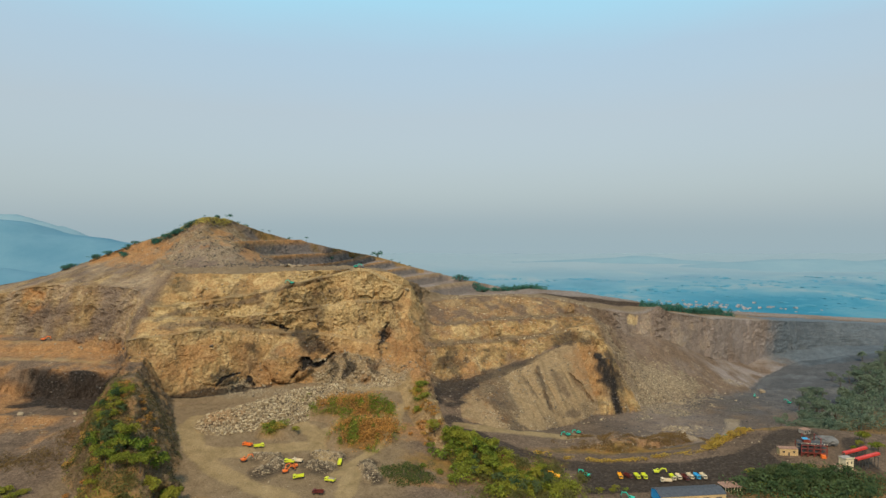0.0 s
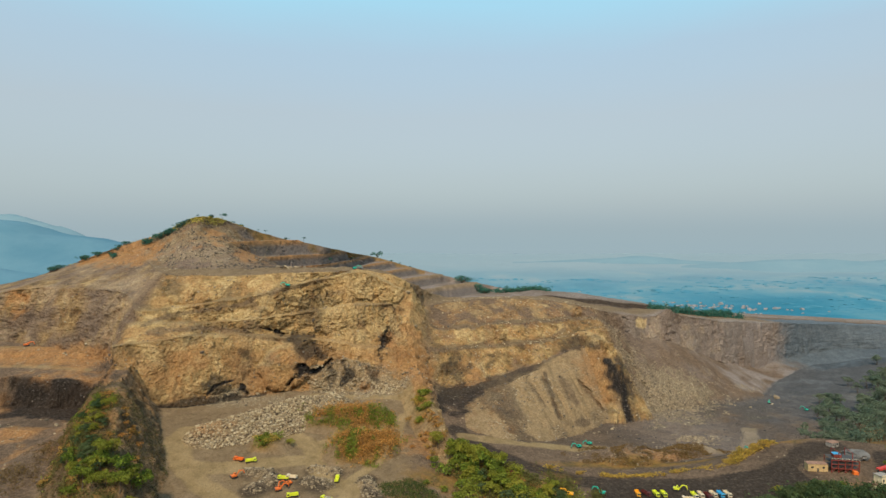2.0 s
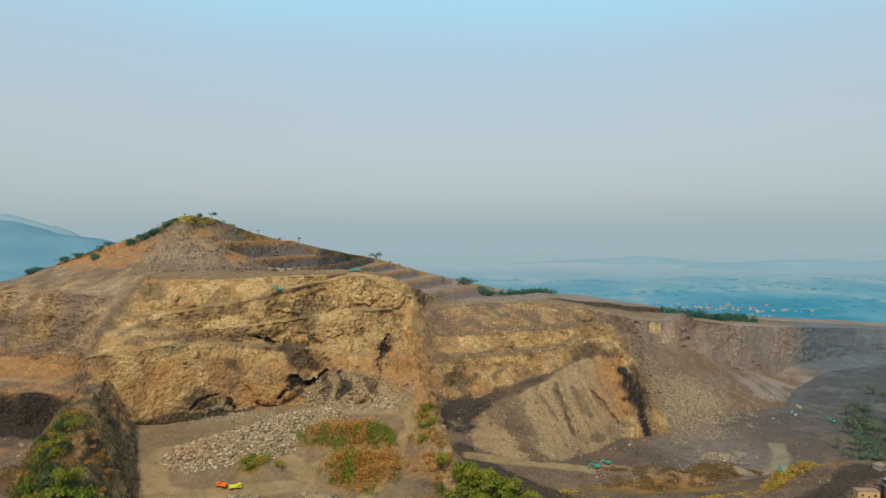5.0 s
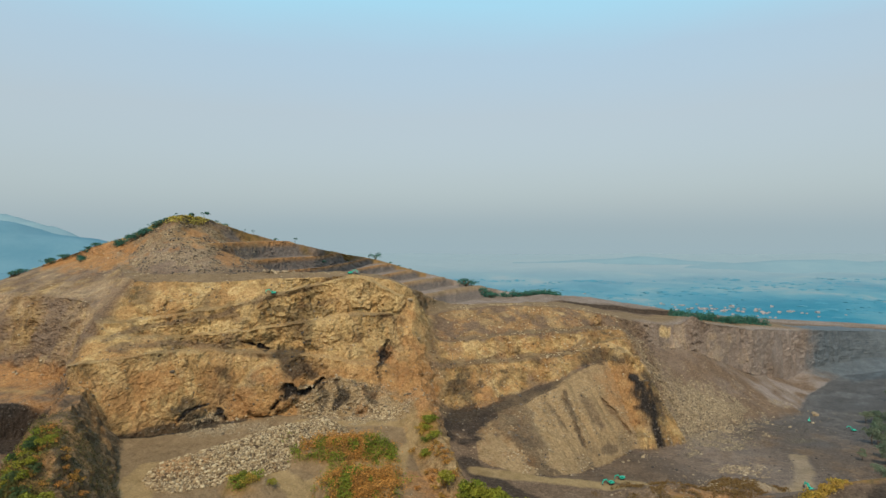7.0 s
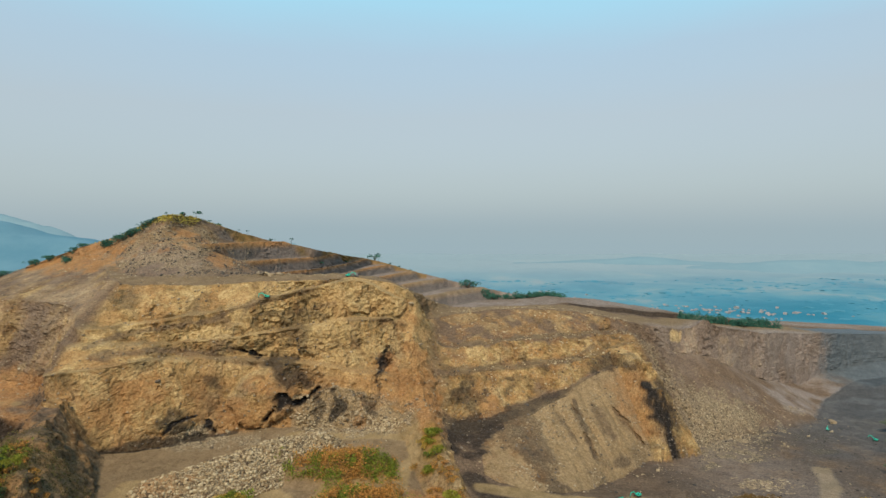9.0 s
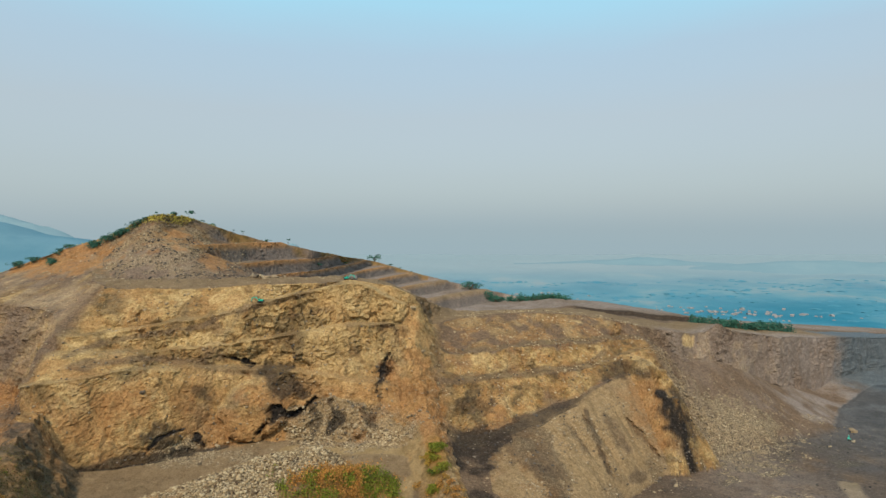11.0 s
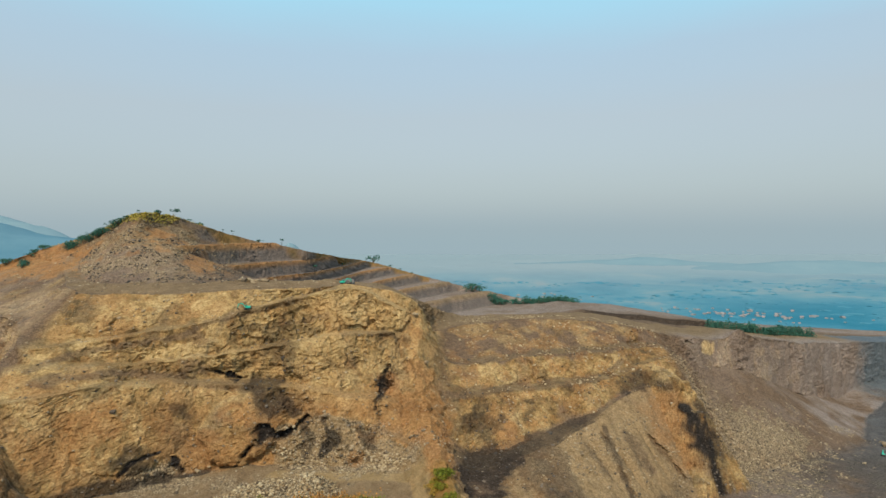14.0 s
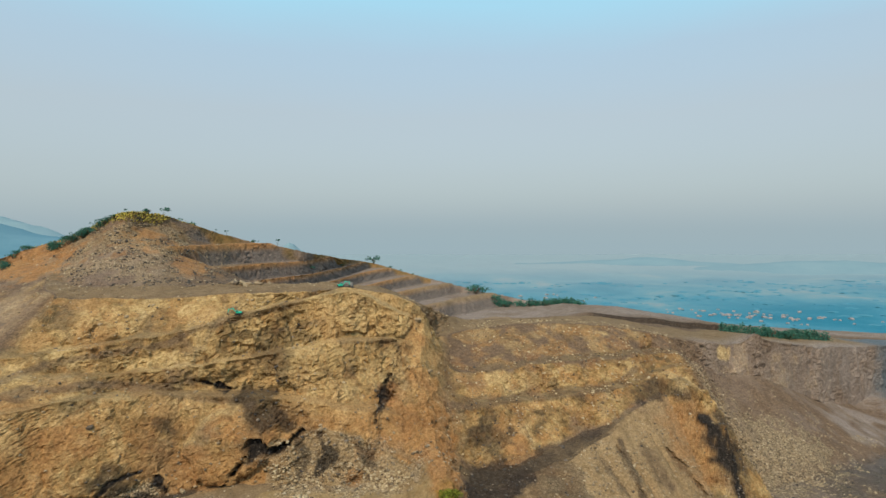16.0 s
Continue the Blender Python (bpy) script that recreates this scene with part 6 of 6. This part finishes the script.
def make_far_house():
    ob = thing("house", "small pale house with a tiled roof in the valley town", "house", "houses of the valley town")
    part("wall", block(11, 8, 5, 0, 0, -1), FAR_WALL, ob)
    part("roof", outline([(-6.2, 3.9), (6.2, 3.9), (0, 7.0)], 9), FAR_ROOF, ob)
    part("door", block(1.2, 0.1, 2.1, 0, -4.05, -0.9), STEEL, ob)
    for x in (-3.3, 3.3):
        part("window", block(1.4, 0.1, 1.2, x, -4.05, 1.2), DARK_HOLE, ob)
    return ob


def plain_z(x, y):
    k = 1 + 4.2 * float(smooth(1000, 4850, np.array(y)))
    return ground_z(x / k, y)


first = None
for i in range(80):
    cx, cy, sx, sy = [(690, 1440, 45, 45), (730, 1420, 60, 50), (790, 1400, 60, 50), (590, 1520, 35, 30), (640, 1440, 25, 25), (230, 1750, 80, 80)][i % 6]
    x, y = cx + rng.normal() * sx, cy + rng.normal() * sy
    m = pose(x, y, plain_z(x, y), 0, 0, rng.random() * 180)
    if first is None:
        first = make_far_house()
        first.matrix_basis = m
    else:
        first_c = copy_thing(first, m)
        s = 0.35 + 0.5 * rng.random()
        first_c.scale = (s * 1.3, s, s * 0.8)


def far_woods(count, seed):
    """Hedges, groves and orchards of the plain, as many small clumps."""
    r = np.random.default_rng(seed)
    x = (r.random(count * 4) * 2 - 1) * 2000 + 300
    y = 1020 + 1300 * r.random(count * 4) ** 1.3
    q = np.stack([x * 0.6, y, 0 * x], 1)
    ok = (fbm(q, 120.0, 5, 95, 0.7) > -0.02) & (np.abs(x) < y * 0.95)
    x, y = x[ok][:count], y[ok][:count]
    k = 1 + 4.2 * smooth(1000, 4850, y)
    z = np.array([ground_z(a / b, c) for a, b, c in zip(x, k, y)])
    vs, fs = [], []
    for i, (a, b, c) in enumerate(zip(x, y, z)):
        s, h = 9 + 15 * r.random(), 1.4 + 1.6 * r.random()
        o = len(vs)
        w = r.random(5) * 0.5 + 0.75
        vs += [(a - s * w[0], b, c - 1), (a, b - s * w[1], c - 1), (a + s * w[2], b, c - 1), (a, b + s * w[3], c - 1), (a + r.normal() * 2, b + r.normal() * 2, c + h * w[4]), (a - s * 0.5, b - s * 0.5, c + h * 0.6), (a + s * 0.5, b - s * 0.5, c + h * 0.55)]
        fs += [(o, o + 1, o + 5), (o + 1, o + 6, o + 5), (o + 1, o + 2, o + 6), (o + 5, o + 6, o + 4), (o + 2, o + 3, o + 4), (o + 2, o + 4, o + 6), (o + 3, o, o + 4), (o, o + 5, o + 4)]
    me = mesh_from("far_woods", vs, fs)
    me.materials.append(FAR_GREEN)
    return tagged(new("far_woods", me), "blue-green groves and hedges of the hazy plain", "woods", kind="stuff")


far_woods(900, 33)


def far_hill_material(name, low, high):
    m, n, l, b = material(name, 1.0)
    b.inputs["Specular IOR Level"].default_value = 0.0
    co = n.new("ShaderNodeTexCoord").outputs["Object"]
    r = ramp_node(n, [(0.35, low), (0.65, high)])
    l.new(noise_node(n, l, co, 0.006, 7, 0.65), r.inputs[0])
    l.new(r.outputs[0], b.inputs["Base Color"])
    return m


def far_hill(label, x, y, rx, ry, h, mat, seed, base=-60.0):
    """A worn distant hill, higher in the middle, with spurs."""
    nx, ny = 90, 40
    u, v = np.meshgrid(np.linspace(-1, 1, nx), np.linspace(-1, 1, ny))
    d = np.sqrt(u * u + v * v)
    px, py = x + u * rx, y + v * ry
    q = np.stack([px.ravel(), py.ravel(), 0 * px.ravel()], 1)
    relief = fbm(q, rx * 0.45, 5, seed).reshape(u.shape)
    z = h * (1 - smooth(0.0, 1.0, d)) * (1 + 0.45 * relief) + base - 6 * smooth(0.85, 1.0, d)
    verts = np.stack([px.ravel(), py.ravel(), z.ravel()], 1)
    a = (np.arange(ny - 1)[:, None] * nx + np.arange(nx - 1)[None, :]).ravel()
    ob = new("backdrop", mesh_from("backdrop", verts, np.stack([a, a + 1, a + nx + 1, a + nx], 1)))
    for p in ob.data.polygons:
        p.use_smooth = True
    ob.data.materials.append(mat)
    return tagged(ob, label, "hill", kind="structure")


# distance haze is painted into both hill colours
HILL_NEAR = far_hill_material("hazed_wooded_hill", (0.085, 0.19, 0.255), (0.115, 0.225, 0.285))
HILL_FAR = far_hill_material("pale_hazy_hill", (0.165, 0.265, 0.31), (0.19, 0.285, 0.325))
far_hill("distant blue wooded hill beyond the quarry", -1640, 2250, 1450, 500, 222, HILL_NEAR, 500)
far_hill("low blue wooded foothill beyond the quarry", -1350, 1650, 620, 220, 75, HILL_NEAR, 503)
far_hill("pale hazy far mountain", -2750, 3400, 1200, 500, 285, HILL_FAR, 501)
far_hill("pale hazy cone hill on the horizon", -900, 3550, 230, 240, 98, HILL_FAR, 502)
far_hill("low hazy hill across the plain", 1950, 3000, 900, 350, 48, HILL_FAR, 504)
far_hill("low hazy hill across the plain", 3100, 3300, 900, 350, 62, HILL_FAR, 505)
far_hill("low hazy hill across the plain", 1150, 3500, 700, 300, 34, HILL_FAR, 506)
